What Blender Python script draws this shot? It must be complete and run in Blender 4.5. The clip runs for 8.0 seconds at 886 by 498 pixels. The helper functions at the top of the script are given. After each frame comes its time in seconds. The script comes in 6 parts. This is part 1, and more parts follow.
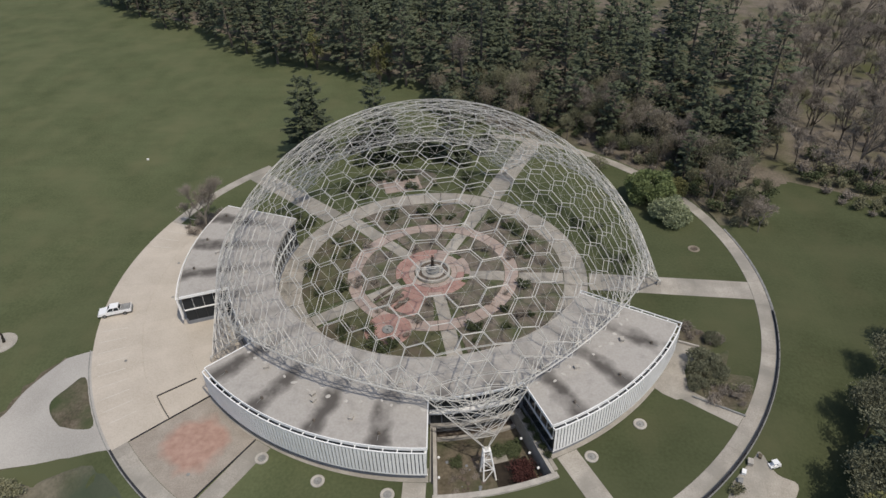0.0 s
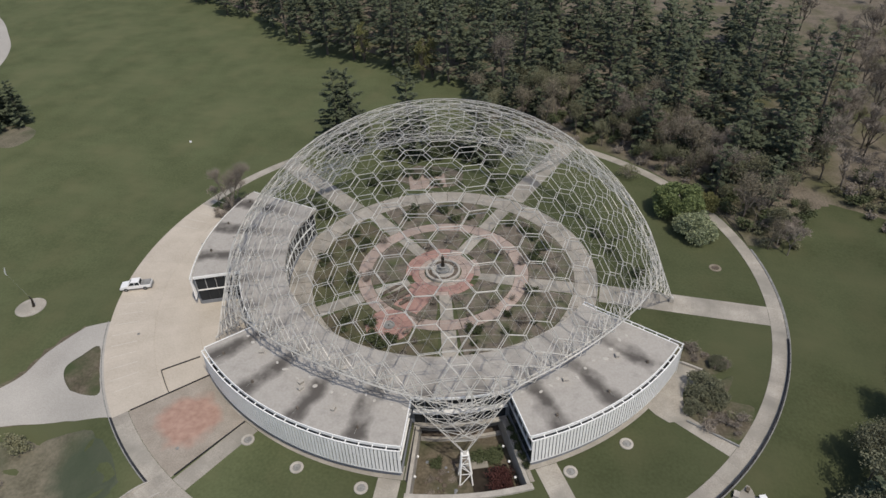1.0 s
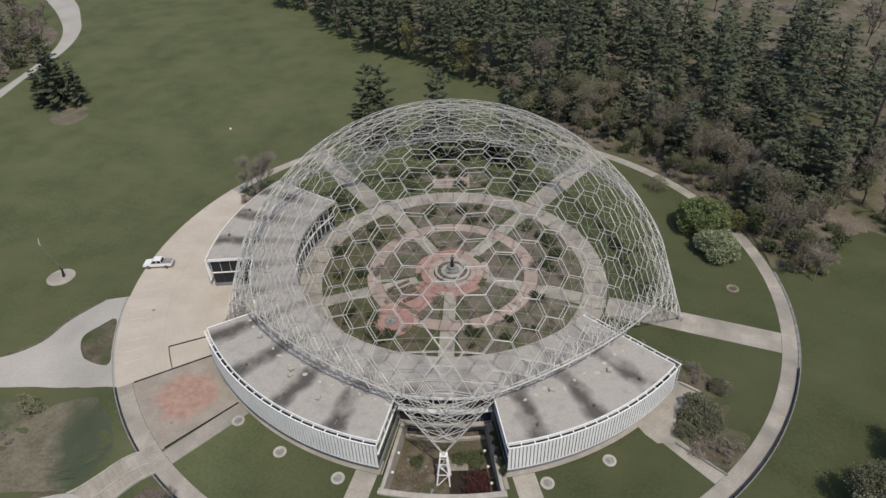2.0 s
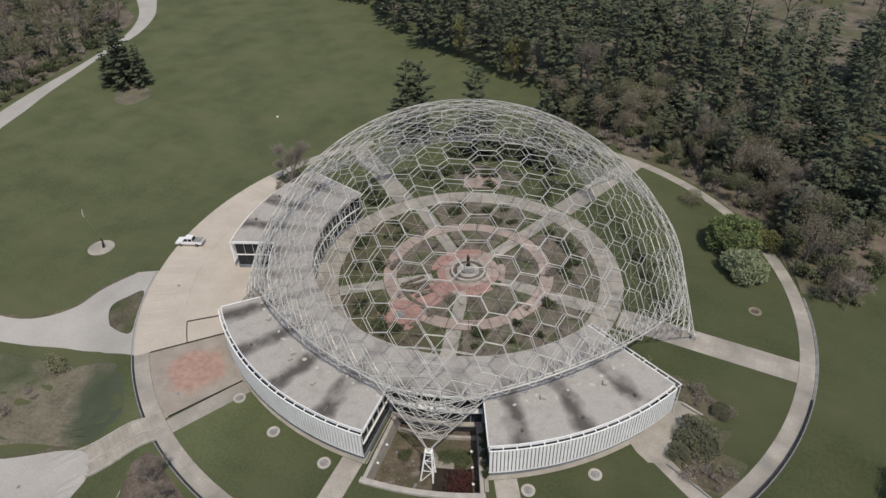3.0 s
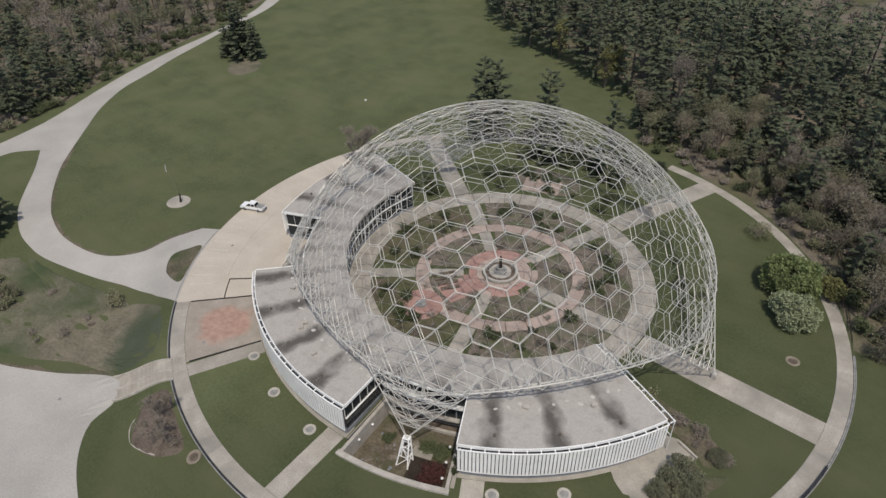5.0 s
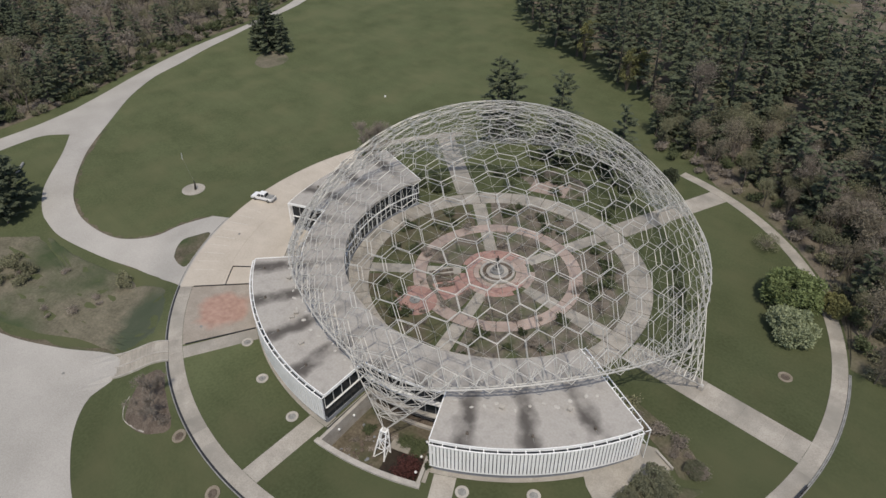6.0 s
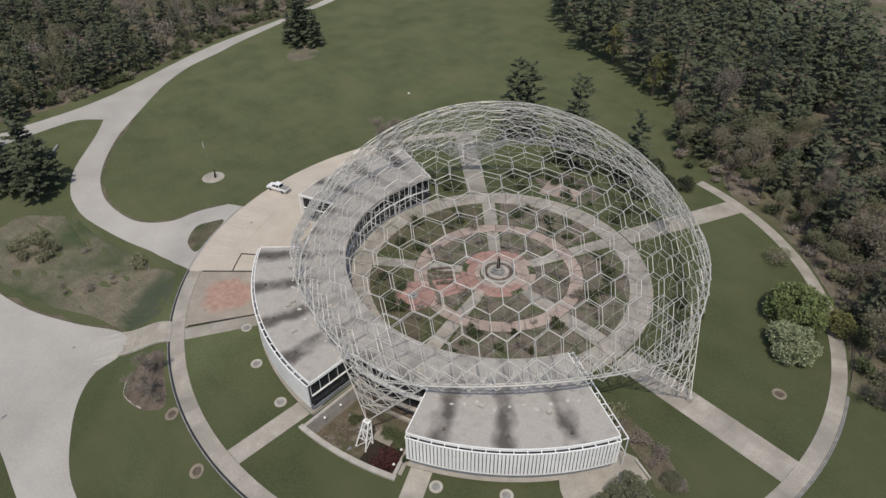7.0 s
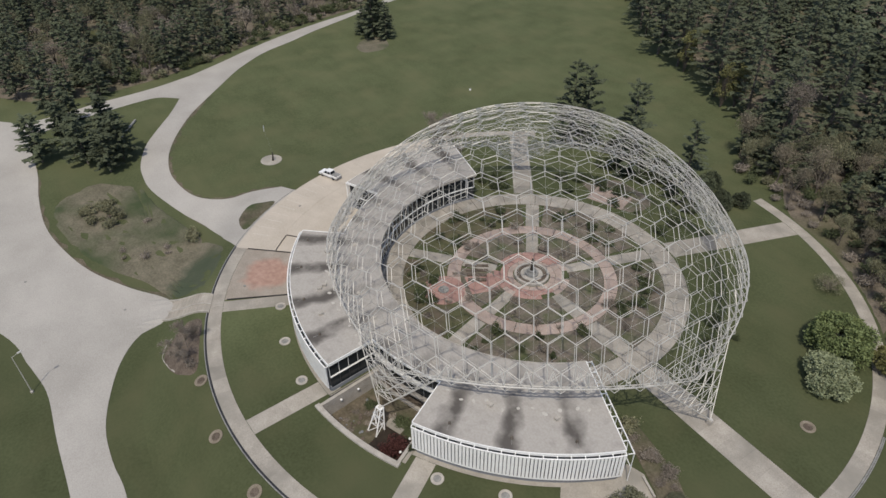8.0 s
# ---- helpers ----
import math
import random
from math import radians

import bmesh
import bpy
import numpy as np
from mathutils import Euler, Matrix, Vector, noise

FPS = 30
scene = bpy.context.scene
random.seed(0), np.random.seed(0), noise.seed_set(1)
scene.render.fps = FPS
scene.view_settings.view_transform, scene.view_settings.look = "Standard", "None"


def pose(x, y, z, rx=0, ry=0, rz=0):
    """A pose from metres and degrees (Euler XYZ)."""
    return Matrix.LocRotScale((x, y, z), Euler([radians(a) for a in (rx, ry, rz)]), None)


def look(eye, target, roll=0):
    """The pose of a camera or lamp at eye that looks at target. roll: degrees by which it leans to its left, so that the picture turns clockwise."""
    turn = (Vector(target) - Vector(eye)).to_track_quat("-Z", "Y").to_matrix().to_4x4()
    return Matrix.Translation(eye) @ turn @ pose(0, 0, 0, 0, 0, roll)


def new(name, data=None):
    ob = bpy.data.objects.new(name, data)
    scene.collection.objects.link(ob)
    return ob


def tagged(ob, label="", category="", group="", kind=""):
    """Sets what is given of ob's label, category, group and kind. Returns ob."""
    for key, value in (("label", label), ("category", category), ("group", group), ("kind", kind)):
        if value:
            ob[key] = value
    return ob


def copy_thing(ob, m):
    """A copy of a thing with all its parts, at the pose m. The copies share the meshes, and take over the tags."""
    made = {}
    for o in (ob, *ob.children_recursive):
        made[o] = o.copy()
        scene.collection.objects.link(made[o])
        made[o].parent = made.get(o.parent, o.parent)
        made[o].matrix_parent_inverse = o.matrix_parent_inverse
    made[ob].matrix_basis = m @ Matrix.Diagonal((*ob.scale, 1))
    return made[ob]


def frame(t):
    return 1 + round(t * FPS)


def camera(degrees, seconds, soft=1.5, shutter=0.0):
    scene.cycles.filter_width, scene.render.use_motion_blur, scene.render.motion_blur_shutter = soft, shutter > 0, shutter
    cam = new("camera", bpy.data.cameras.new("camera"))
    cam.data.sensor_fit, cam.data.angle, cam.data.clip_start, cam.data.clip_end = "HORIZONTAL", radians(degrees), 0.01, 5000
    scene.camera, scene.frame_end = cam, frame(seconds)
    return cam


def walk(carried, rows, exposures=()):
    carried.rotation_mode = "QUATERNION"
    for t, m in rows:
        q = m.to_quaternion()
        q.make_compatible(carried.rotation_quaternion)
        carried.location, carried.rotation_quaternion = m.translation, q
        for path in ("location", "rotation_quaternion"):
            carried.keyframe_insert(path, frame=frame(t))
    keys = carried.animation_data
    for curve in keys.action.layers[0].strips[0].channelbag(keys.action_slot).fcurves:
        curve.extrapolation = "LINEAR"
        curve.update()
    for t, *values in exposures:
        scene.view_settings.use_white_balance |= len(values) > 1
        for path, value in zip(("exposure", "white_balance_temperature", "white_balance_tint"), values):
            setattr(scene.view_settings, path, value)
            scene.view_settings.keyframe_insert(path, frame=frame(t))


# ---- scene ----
cam = camera(68.85, 8.0, soft=1.5)
# seconds, eye in metres, then yaw, pitch and roll in degrees
ROWS = [
    (0.0, 15.08, -94.54, 75.39, 7.83, -36.19, -2.13),
    (0.5, 19.64, -93.51, 75.62, 11.27, -36.34, -1.97),
    (1.0, 24.06, -92.49, 75.85, 14.50, -36.43, -1.91),
    (1.5, 28.27, -91.31, 75.94, 17.62, -36.43, -1.78),
    (3.0, 40.45, -87.02, 76.36, 27.71, -36.49, -1.49),
    (3.5, 44.10, -85.22, 76.33, 31.49, -36.49, -1.38),
    (4.0, 47.58, -83.35, 76.44, 35.05, -36.53, -1.28),
    (4.5, 50.86, -81.43, 76.71, 38.08, -36.62, -1.11),
    (6.0, 59.99, -75.00, 77.38, 44.78, -36.84, -0.84),
    (6.5, 62.94, -72.69, 77.64, 46.68, -36.90, -0.82),
    (7.0, 65.64, -70.29, 77.89, 49.27, -36.98, -0.76),
    (7.5, 68.10, -67.89, 78.16, 53.04, -37.13, -0.81),
    (8.0, 70.48, -65.32, 78.48, 57.21, -37.25, -0.80),
]
walk(cam, [(t, pose(x, y, z, 90 + pitch, 0, yaw) @ pose(0, 0, 0, 0, 0, roll)) for t, x, y, z, yaw, pitch, roll in ROWS])

# ---- light ----
SUN_AZ, SUN_EL = -42.0, 61.5
world = bpy.data.worlds.new("sky")
scene.world = world
world.use_nodes = True
wn = world.node_tree.nodes
sky = wn.new("ShaderNodeTexSky")
sky.sky_type, sky.sun_disc = "NISHITA", False
sky.sun_elevation, sky.sun_rotation = radians(SUN_EL), radians(90 - SUN_AZ)
sky.dust_density = 2.0
world.node_tree.links.new(sky.outputs[0], wn["Background"].inputs[0])
wn["Background"].inputs[1].default_value = 0.105
sun = new("sun", bpy.data.lights.new("sun", "SUN"))
sun.data.energy, sun.data.angle, sun.data.color = 2.42, radians(0.4), (1.0, 0.92, 0.79)
_se, _sa = radians(SUN_EL), radians(SUN_AZ)
sun.matrix_world = look((200 * math.cos(_sa) * math.cos(_se), 200 * math.sin(_sa) * math.cos(_se), 200 * math.sin(_se)), (0, 0, 0))
scene.view_settings.exposure = 0.17

# ---- materials ----


def material(name, dark, light, rough=0.85, scale=0.6, fine=6.0, bump=0.3, metal=0.0, vary=0.0, spec=0.3, third=None, third_scale=0.05, streak=0.0):
    """A weathered surface: two noises in world metres mix two colours; vary shifts each object's brightness."""
    m = bpy.data.materials.new(name)
    m.use_nodes = True
    nt = m.node_tree
    n, l = nt.nodes, nt.links
    bsdf = n["Principled BSDF"]
    geo = n.new("ShaderNodeNewGeometry")
    a, b = n.new("ShaderNodeTexNoise"), n.new("ShaderNodeTexNoise")
    a.inputs["Scale"].default_value, a.inputs["Detail"].default_value = scale, 6.0
    b.inputs["Scale"].default_value, b.inputs["Detail"].default_value = fine, 4.0
    l.new(geo.outputs["Position"], a.inputs["Vector"])
    l.new(geo.outputs["Position"], b.inputs["Vector"])
    mix = n.new("ShaderNodeMath")
    mix.operation = "MULTIPLY_ADD"
    mix.inputs[1].default_value = 0.5
    l.new(b.outputs["Fac"], mix.inputs[0])
    half = n.new("ShaderNodeMath")
    half.operation = "MULTIPLY"
    half.inputs[1].default_value = 0.5
    l.new(a.outputs["Fac"], half.inputs[0])
    l.new(half.outputs[0], mix.inputs[2])
    ramp = n.new("ShaderNodeValToRGB")
    ramp.color_ramp.elements[0].position, ramp.color_ramp.elements[1].position = 0.36, 0.64
    ramp.color_ramp.elements[0].color, ramp.color_ramp.elements[1].color = (*dark, 1), (*light, 1)
    l.new(mix.outputs[0], ramp.inputs[0])
    out = ramp.outputs[0]
    if third:
        c = n.new("ShaderNodeTexNoise")
        c.inputs["Scale"].default_value, c.inputs["Detail"].default_value = third_scale, 5.0
        l.new(geo.outputs["Position"], c.inputs["Vector"])
        cr = n.new("ShaderNodeMapRange")
        cr.inputs[1].default_value, cr.inputs[2].default_value = 0.45, 0.68
        l.new(c.outputs["Fac"], cr.inputs[0])
        mx = n.new("ShaderNodeMix")
        mx.data_type = "RGBA"
        l.new(cr.outputs[0], mx.inputs["Factor"])
        l.new(out, mx.inputs["A"])
        mx.inputs["B"].default_value = (*third, 1)
        out = mx.outputs["Result"]
    if streak:
        st = n.new("ShaderNodeTexNoise")
        st.inputs["Scale"].default_value, st.inputs["Detail"].default_value = 1.0, 3.0
        mp = n.new("ShaderNodeMapping")
        mp.inputs["Rotation"].default_value = (0, 0, radians(-28))
        mp.inputs["Scale"].default_value = (0.035, 0.55, 0.1)
        l.new(geo.outputs["Position"], mp.inputs[0])
        l.new(mp.outputs[0], st.inputs["Vector"])
        sr = n.new("ShaderNodeMapRange")
        sr.inputs[1].default_value, sr.inputs[2].default_value = 0.3, 0.7
        sr.inputs[3].default_value, sr.inputs[4].default_value = 1 - streak, 1 + streak
        l.new(st.outputs["Fac"], sr.inputs[0])
        sh = n.new("ShaderNodeHueSaturation")
        l.new(sr.outputs[0], sh.inputs["Value"])
        l.new(out, sh.inputs["Color"])
        out = sh.outputs[0]
    if vary:
        info = n.new("ShaderNodeObjectInfo")
        isl = n.new("ShaderNodeNewGeometry")
        add = n.new("ShaderNodeMath")
        add.operation = "MULTIPLY_ADD"
        add.inputs[1].default_value = 1.6
        small = n.new("ShaderNodeMath")
        small.operation = "MULTIPLY"
        small.inputs[1].default_value = 0.4
        l.new(isl.outputs["Random Per Island"], small.inputs[0])
        l.new(info.outputs["Random"], add.inputs[0])
        l.new(small.outputs[0], add.inputs[2])
        rng = n.new("ShaderNodeMapRange")
        rng.inputs[2].default_value = 2.0
        rng.inputs[3].default_value, rng.inputs[4].default_value = 1 - vary, 1 + vary
        l.new(add.outputs[0], rng.inputs[0])
        hsv = n.new("ShaderNodeHueSaturation")
        l.new(rng.outputs[0], hsv.inputs["Value"])
        l.new(out, hsv.inputs["Color"])
        out = hsv.outputs[0]
    l.new(out, bsdf.inputs["Base Color"])
    bsdf.inputs["Roughness"].default_value, bsdf.inputs["Metallic"].default_value = rough, metal
    bsdf.inputs["Specular IOR Level"].default_value = spec
    if bump:
        bp = n.new("ShaderNodeBump")
        bp.inputs["Strength"].default_value, bp.inputs["Distance"].default_value = bump, 0.05
        l.new(b.outputs["Fac"], bp.inputs["Height"])
        l.new(bp.outputs[0], bsdf.inputs["Normal"])
    return m


GRASS = material("grass", (0.062, 0.073, 0.035), (0.091, 0.105, 0.053), 0.95, 0.12, 2.2, 0.6, spec=0.1, third=(0.093, 0.103, 0.053), third_scale=0.055, streak=0.03)


def meadow_tone(m):
    """Brightens the lawn towards the north-west and round one point, with dry blotches mixed in."""
    n, l = m.node_tree.nodes, m.node_tree.links
    b = n["Principled BSDF"]
    old = b.inputs["Base Color"].links[0].from_socket
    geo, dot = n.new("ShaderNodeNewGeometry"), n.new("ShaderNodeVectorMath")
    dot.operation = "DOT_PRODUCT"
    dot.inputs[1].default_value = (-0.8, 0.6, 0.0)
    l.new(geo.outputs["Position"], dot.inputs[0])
    # brightness factor along the south-east to north-west line
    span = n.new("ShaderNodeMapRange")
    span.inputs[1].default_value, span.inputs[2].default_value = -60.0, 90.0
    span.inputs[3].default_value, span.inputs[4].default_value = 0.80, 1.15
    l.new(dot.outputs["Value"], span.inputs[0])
    dry, spot = n.new("ShaderNodeTexNoise"), n.new("ShaderNodeMapRange")
    dry.inputs["Scale"].default_value, dry.inputs["Detail"].default_value = 0.11, 6.0
    l.new(geo.outputs["Position"], dry.inputs["Vector"])
    spot.inputs[1].default_value, spot.inputs[2].default_value, spot.inputs[4].default_value = 0.5, 0.78, 0.36
    l.new(dry.outputs["Fac"], spot.inputs[0])
    mx = n.new("ShaderNodeMix")
    mx.data_type = "RGBA"
    l.new(spot.outputs[0], mx.inputs["Factor"])
    l.new(old, mx.inputs["A"])
    mx.inputs["B"].default_value = (0.117, 0.112, 0.060, 1)
    far, mown = n.new("ShaderNodeVectorMath"), n.new("ShaderNodeMapRange")
    far.operation = "DISTANCE"
    far.inputs[1].default_value = (-22.0, -47.0, 0.0)
    l.new(geo.outputs["Position"], far.inputs[0])
    # extra brightness that fades out 20 m from the point
    mown.inputs[1].default_value, mown.inputs[2].default_value = 4.0, 20.0
    mown.inputs[3].default_value, mown.inputs[4].default_value = 1.38, 1.0
    l.new(far.outputs["Value"], mown.inputs[0])
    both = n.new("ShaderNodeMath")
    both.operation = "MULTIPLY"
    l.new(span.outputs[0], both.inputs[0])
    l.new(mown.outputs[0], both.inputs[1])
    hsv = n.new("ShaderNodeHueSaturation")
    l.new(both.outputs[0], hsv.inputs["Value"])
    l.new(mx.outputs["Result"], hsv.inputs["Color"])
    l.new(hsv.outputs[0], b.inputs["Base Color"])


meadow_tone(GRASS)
CONCRETE = material("concrete", (0.275, 0.252, 0.217), (0.41, 0.38, 0.335), 0.9, 0.4, 5.0, 0.3, vary=0.1, third=(0.25, 0.235, 0.205), third_scale=0.18)
LOT = material("pale_concrete_lot", (0.415, 0.368, 0.308), (0.50, 0.45, 0.385), 0.9, 0.25, 4.0, 0.3, vary=0.04)
ASPHALT = material("worn_asphalt", (0.31, 0.295, 0.27), (0.42, 0.40, 0.37), 0.92, 0.1, 5.0, 0.3)
SOIL = material("mulch_soil", (0.075, 0.060, 0.048), (0.17, 0.14, 0.115), 0.95, 0.7, 4.0, 0.9, spec=0.1)
MULCH = material("garden_mulch", (0.115, 0.098, 0.080), (0.205, 0.178, 0.148), 0.95, 0.5, 3.0, 0.8, spec=0.1, third=(0.085, 0.098, 0.050), third_scale=0.24)
WILD = material("wild_slope", (0.075, 0.065, 0.046), (0.165, 0.14, 0.105), 0.95, 0.35, 2.5, 0.9, spec=0.1, third=(0.06, 0.075, 0.036), third_scale=0.16)
BRICK = material("red_paving", (0.28, 0.165, 0.14), (0.39, 0.25, 0.215), 0.9, 0.5, 6.0, 0.3, vary=0.08)
PINK = material("pink_paving", (0.30, 0.238, 0.205), (0.42, 0.34, 0.298), 0.9, 0.4, 6.0, 0.3, vary=0.12)
ALUMINIUM = material("weathered_aluminium", (0.49, 0.475, 0.445), (0.64, 0.625, 0.59), 0.55, 0.5, 6.0, 0.0, metal=0.35, spec=0.5)
TIE = material("grey_tie_rod", (0.34, 0.335, 0.305), (0.46, 0.455, 0.42), 0.6, 0.5, 6.0, 0.0, metal=0.3)
WHITE = material("white_paint", (0.74, 0.74, 0.73), (0.86, 0.86, 0.85), 0.6, 0.5, 6.0, 0.1)
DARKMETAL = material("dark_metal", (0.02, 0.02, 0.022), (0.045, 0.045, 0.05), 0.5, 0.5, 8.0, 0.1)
WALLGREY = material("grey_wall_panel", (0.16, 0.17, 0.19), (0.24, 0.25, 0.27), 0.7, 0.5, 6.0, 0.1)
KERB = material("kerb_concrete", (0.30, 0.28, 0.25), (0.46, 0.43, 0.39), 0.9, 0.8, 6.0, 0.4)
STONE = material("grey_stone", (0.16, 0.16, 0.155), (0.30, 0.30, 0.29), 0.8, 0.8, 6.0, 0.4)
BRONZE = material("dark_bronze", (0.03, 0.028, 0.024), (0.07, 0.06, 0.05), 0.5, 2.0, 9.0, 0.2, metal=0.6)
BARK = material("bark", (0.07, 0.06, 0.05), (0.16, 0.138, 0.118), 0.95, 1.0, 8.0, 0.6, vary=0.15)
HAZEL = material("brown_green_buds", (0.145, 0.130, 0.096), (0.235, 0.208, 0.158), 0.95, 0.4, 3.0, 0.0, vary=0.18, spec=0.1)
TWIG = material("bare_twigs", (0.18, 0.158, 0.132), (0.30, 0.263, 0.225), 0.95, 0.3, 3.0, 0.0, vary=0.25, spec=0.1)
SOFTNEEDLE = material("pale_olive_needles", (0.11, 0.115, 0.076), (0.19, 0.193, 0.132), 0.9, 0.25, 2.0, 0.0, vary=0.15, spec=0.1)
NEEDLE = material("pine_needles", (0.040, 0.050, 0.031), (0.098, 0.113, 0.069), 0.85, 0.25, 2.0, 0.0, vary=0.22, spec=0.2)
LEAF = material("fresh_leaves", (0.085, 0.112, 0.042), (0.185, 0.225, 0.095), 0.7, 0.6, 3.0, 0.0, vary=0.3, spec=0.3)
PALELEAF = material("pale_blossom_leaves", (0.145, 0.172, 0.095), (0.285, 0.31, 0.195), 0.8, 0.6, 3.0, 0.0, vary=0.25, spec=0.2)
BUD = material("olive_buds", (0.125, 0.128, 0.078), (0.22, 0.215, 0.138), 0.9, 0.5, 3.0, 0.0, vary=0.3, spec=0.1)
YELLOW = material("yellow_spring_leaves", (0.12, 0.125, 0.05), (0.215, 0.21, 0.092), 0.8, 0.5, 3.0, 0.0, vary=0.25, spec=0.2)
MAROON = material("maroon_leaves", (0.06, 0.024, 0.022), (0.11, 0.047, 0.043), 0.8, 0.6, 3.0, 0.0, vary=0.25, spec=0.2)
GREENSHRUB = material("green_shrub_leaves", (0.05, 0.062, 0.03), (0.10, 0.118, 0.06), 0.8, 0.6, 3.0, 0.0, vary=0.3, spec=0.2)
PAINT = material("white_car_paint", (0.74, 0.74, 0.74), (0.82, 0.82, 0.82), 0.3, 0.5, 3.0, 0.0, spec=0.6)
RUBBER = material("tyre_rubber", (0.015, 0.015, 0.015), (0.03, 0.03, 0.03), 0.9, 2.0, 9.0, 0.2)
WATER = material("pool_water", (0.022, 0.018, 0.014), (0.045, 0.036, 0.028), 0.3, 0.4, 2.0, 0.02, spec=0.2)


def glass_material():
    m = bpy.data.materials.new("tinted_glass")
    m.use_nodes = True
    b = m.node_tree.nodes["Principled BSDF"]
    b.inputs["Base Color"].default_value = (0.02, 0.024, 0.028, 1)
    b.inputs["Roughness"].default_value, b.inputs["Specular IOR Level"].default_value = 0.08, 0.3
    return m


GLASS = glass_material()


def roof_material():
    """Pale roofing gravel; water stains run outward in bands twelve degrees apart, broken up by noise."""
    m = bpy.data.materials.new("stained_roofing")
    m.use_nodes = True
    nt = m.node_tree
    n, l = nt.nodes, nt.links

    def math_node(op, a, b=None, c=None):
        k = n.new("ShaderNodeMath")
        k.operation = op
        for i, v in enumerate((a, b, c)):
            if v is not None:
                if isinstance(v, (int, float)):
                    k.inputs[i].default_value = v
                else:
                    l.new(v, k.inputs[i])
        return k.outputs[0]

    geo = n.new("ShaderNodeNewGeometry")
    sep = n.new("ShaderNodeSeparateXYZ")
    l.new(geo.outputs["Position"], sep.inputs[0])

    def noise_of(scale, detail=5.0):
        t = n.new("ShaderNodeTexNoise")
        t.inputs["Scale"].default_value, t.inputs["Detail"].default_value = scale, detail
        l.new(geo.outputs["Position"], t.inputs["Vector"])
        return t.outputs["Fac"]

    wob = noise_of(0.35)
    az = math_node("ARCTAN2", sep.outputs[1], sep.outputs[0])
    turns = math_node("MULTIPLY_ADD", az, 30 / (2 * math.pi), 44 / 12)
    turns = math_node("MULTIPLY_ADD", wob, 0.34, math_node("SUBTRACT", turns, 0.17))
    wave = math_node("COSINE", math_node("MULTIPLY", turns, 2 * math.pi))
    band = n.new("ShaderNodeMapRange")
    band.inputs[1].default_value, band.inputs[2].default_value = 0.2, 0.95
    l.new(wave, band.inputs[0])
    big = n.new("ShaderNodeMapRange")
    big.inputs[1].default_value, big.inputs[2].default_value = 0.25, 0.5
    l.new(noise_of(0.22), big.inputs[0])
    rad = math_node("SQRT", math_node("ADD", math_node("MULTIPLY", sep.outputs[0], sep.outputs[0]), math_node("MULTIPLY", sep.outputs[1], sep.outputs[1])))
    outer = n.new("ShaderNodeMapRange")
    outer.inputs[1].default_value, outer.inputs[2].default_value, outer.inputs[3].default_value = 33.0, 37.5, 0.35
    l.new(rad, outer.inputs[0])
    stain = math_node("MULTIPLY", math_node("MULTIPLY", band.outputs[0], big.outputs[0]), outer.outputs[0])
    grime = n.new("ShaderNodeMapRange")
    grime.inputs[1].default_value, grime.inputs[2].default_value, grime.inputs[4].default_value = 0.5, 0.75, 0.24
    l.new(noise_of(0.6), grime.inputs[0])
    total = math_node("MAXIMUM", stain, grime.outputs[0])
    fine = n.new("ShaderNodeValToRGB")
    fine.color_ramp.elements[0].color, fine.color_ramp.elements[1].color = (0.35, 0.33, 0.305, 1), (0.395, 0.375, 0.347, 1)
    fine.color_ramp.elements[0].position, fine.color_ramp.elements[1].position = 0.35, 0.65
    l.new(noise_of(3.0), fine.inputs[0])
    mx = n.new("ShaderNodeMix")
    mx.data_type = "RGBA"
    l.new(total, mx.inputs["Factor"])
    l.new(fine.outputs[0], mx.inputs["A"])
    mx.inputs["B"].default_value = (0.10, 0.092, 0.085, 1)
    b = n["Principled BSDF"]
    l.new(mx.outputs["Result"], b.inputs["Base Color"])
    b.inputs["Roughness"].default_value, b.inputs["Specular IOR Level"].default_value = 0.95, 0.15
    bp = n.new("ShaderNodeBump")
    bp.inputs["Strength"].default_value, bp.inputs["Distance"].default_value = 0.3, 0.03
    l.new(noise_of(8.0), bp.inputs["Height"])
    l.new(bp.outputs[0], b.inputs["Normal"])
    return m


ROOFING = roof_material()


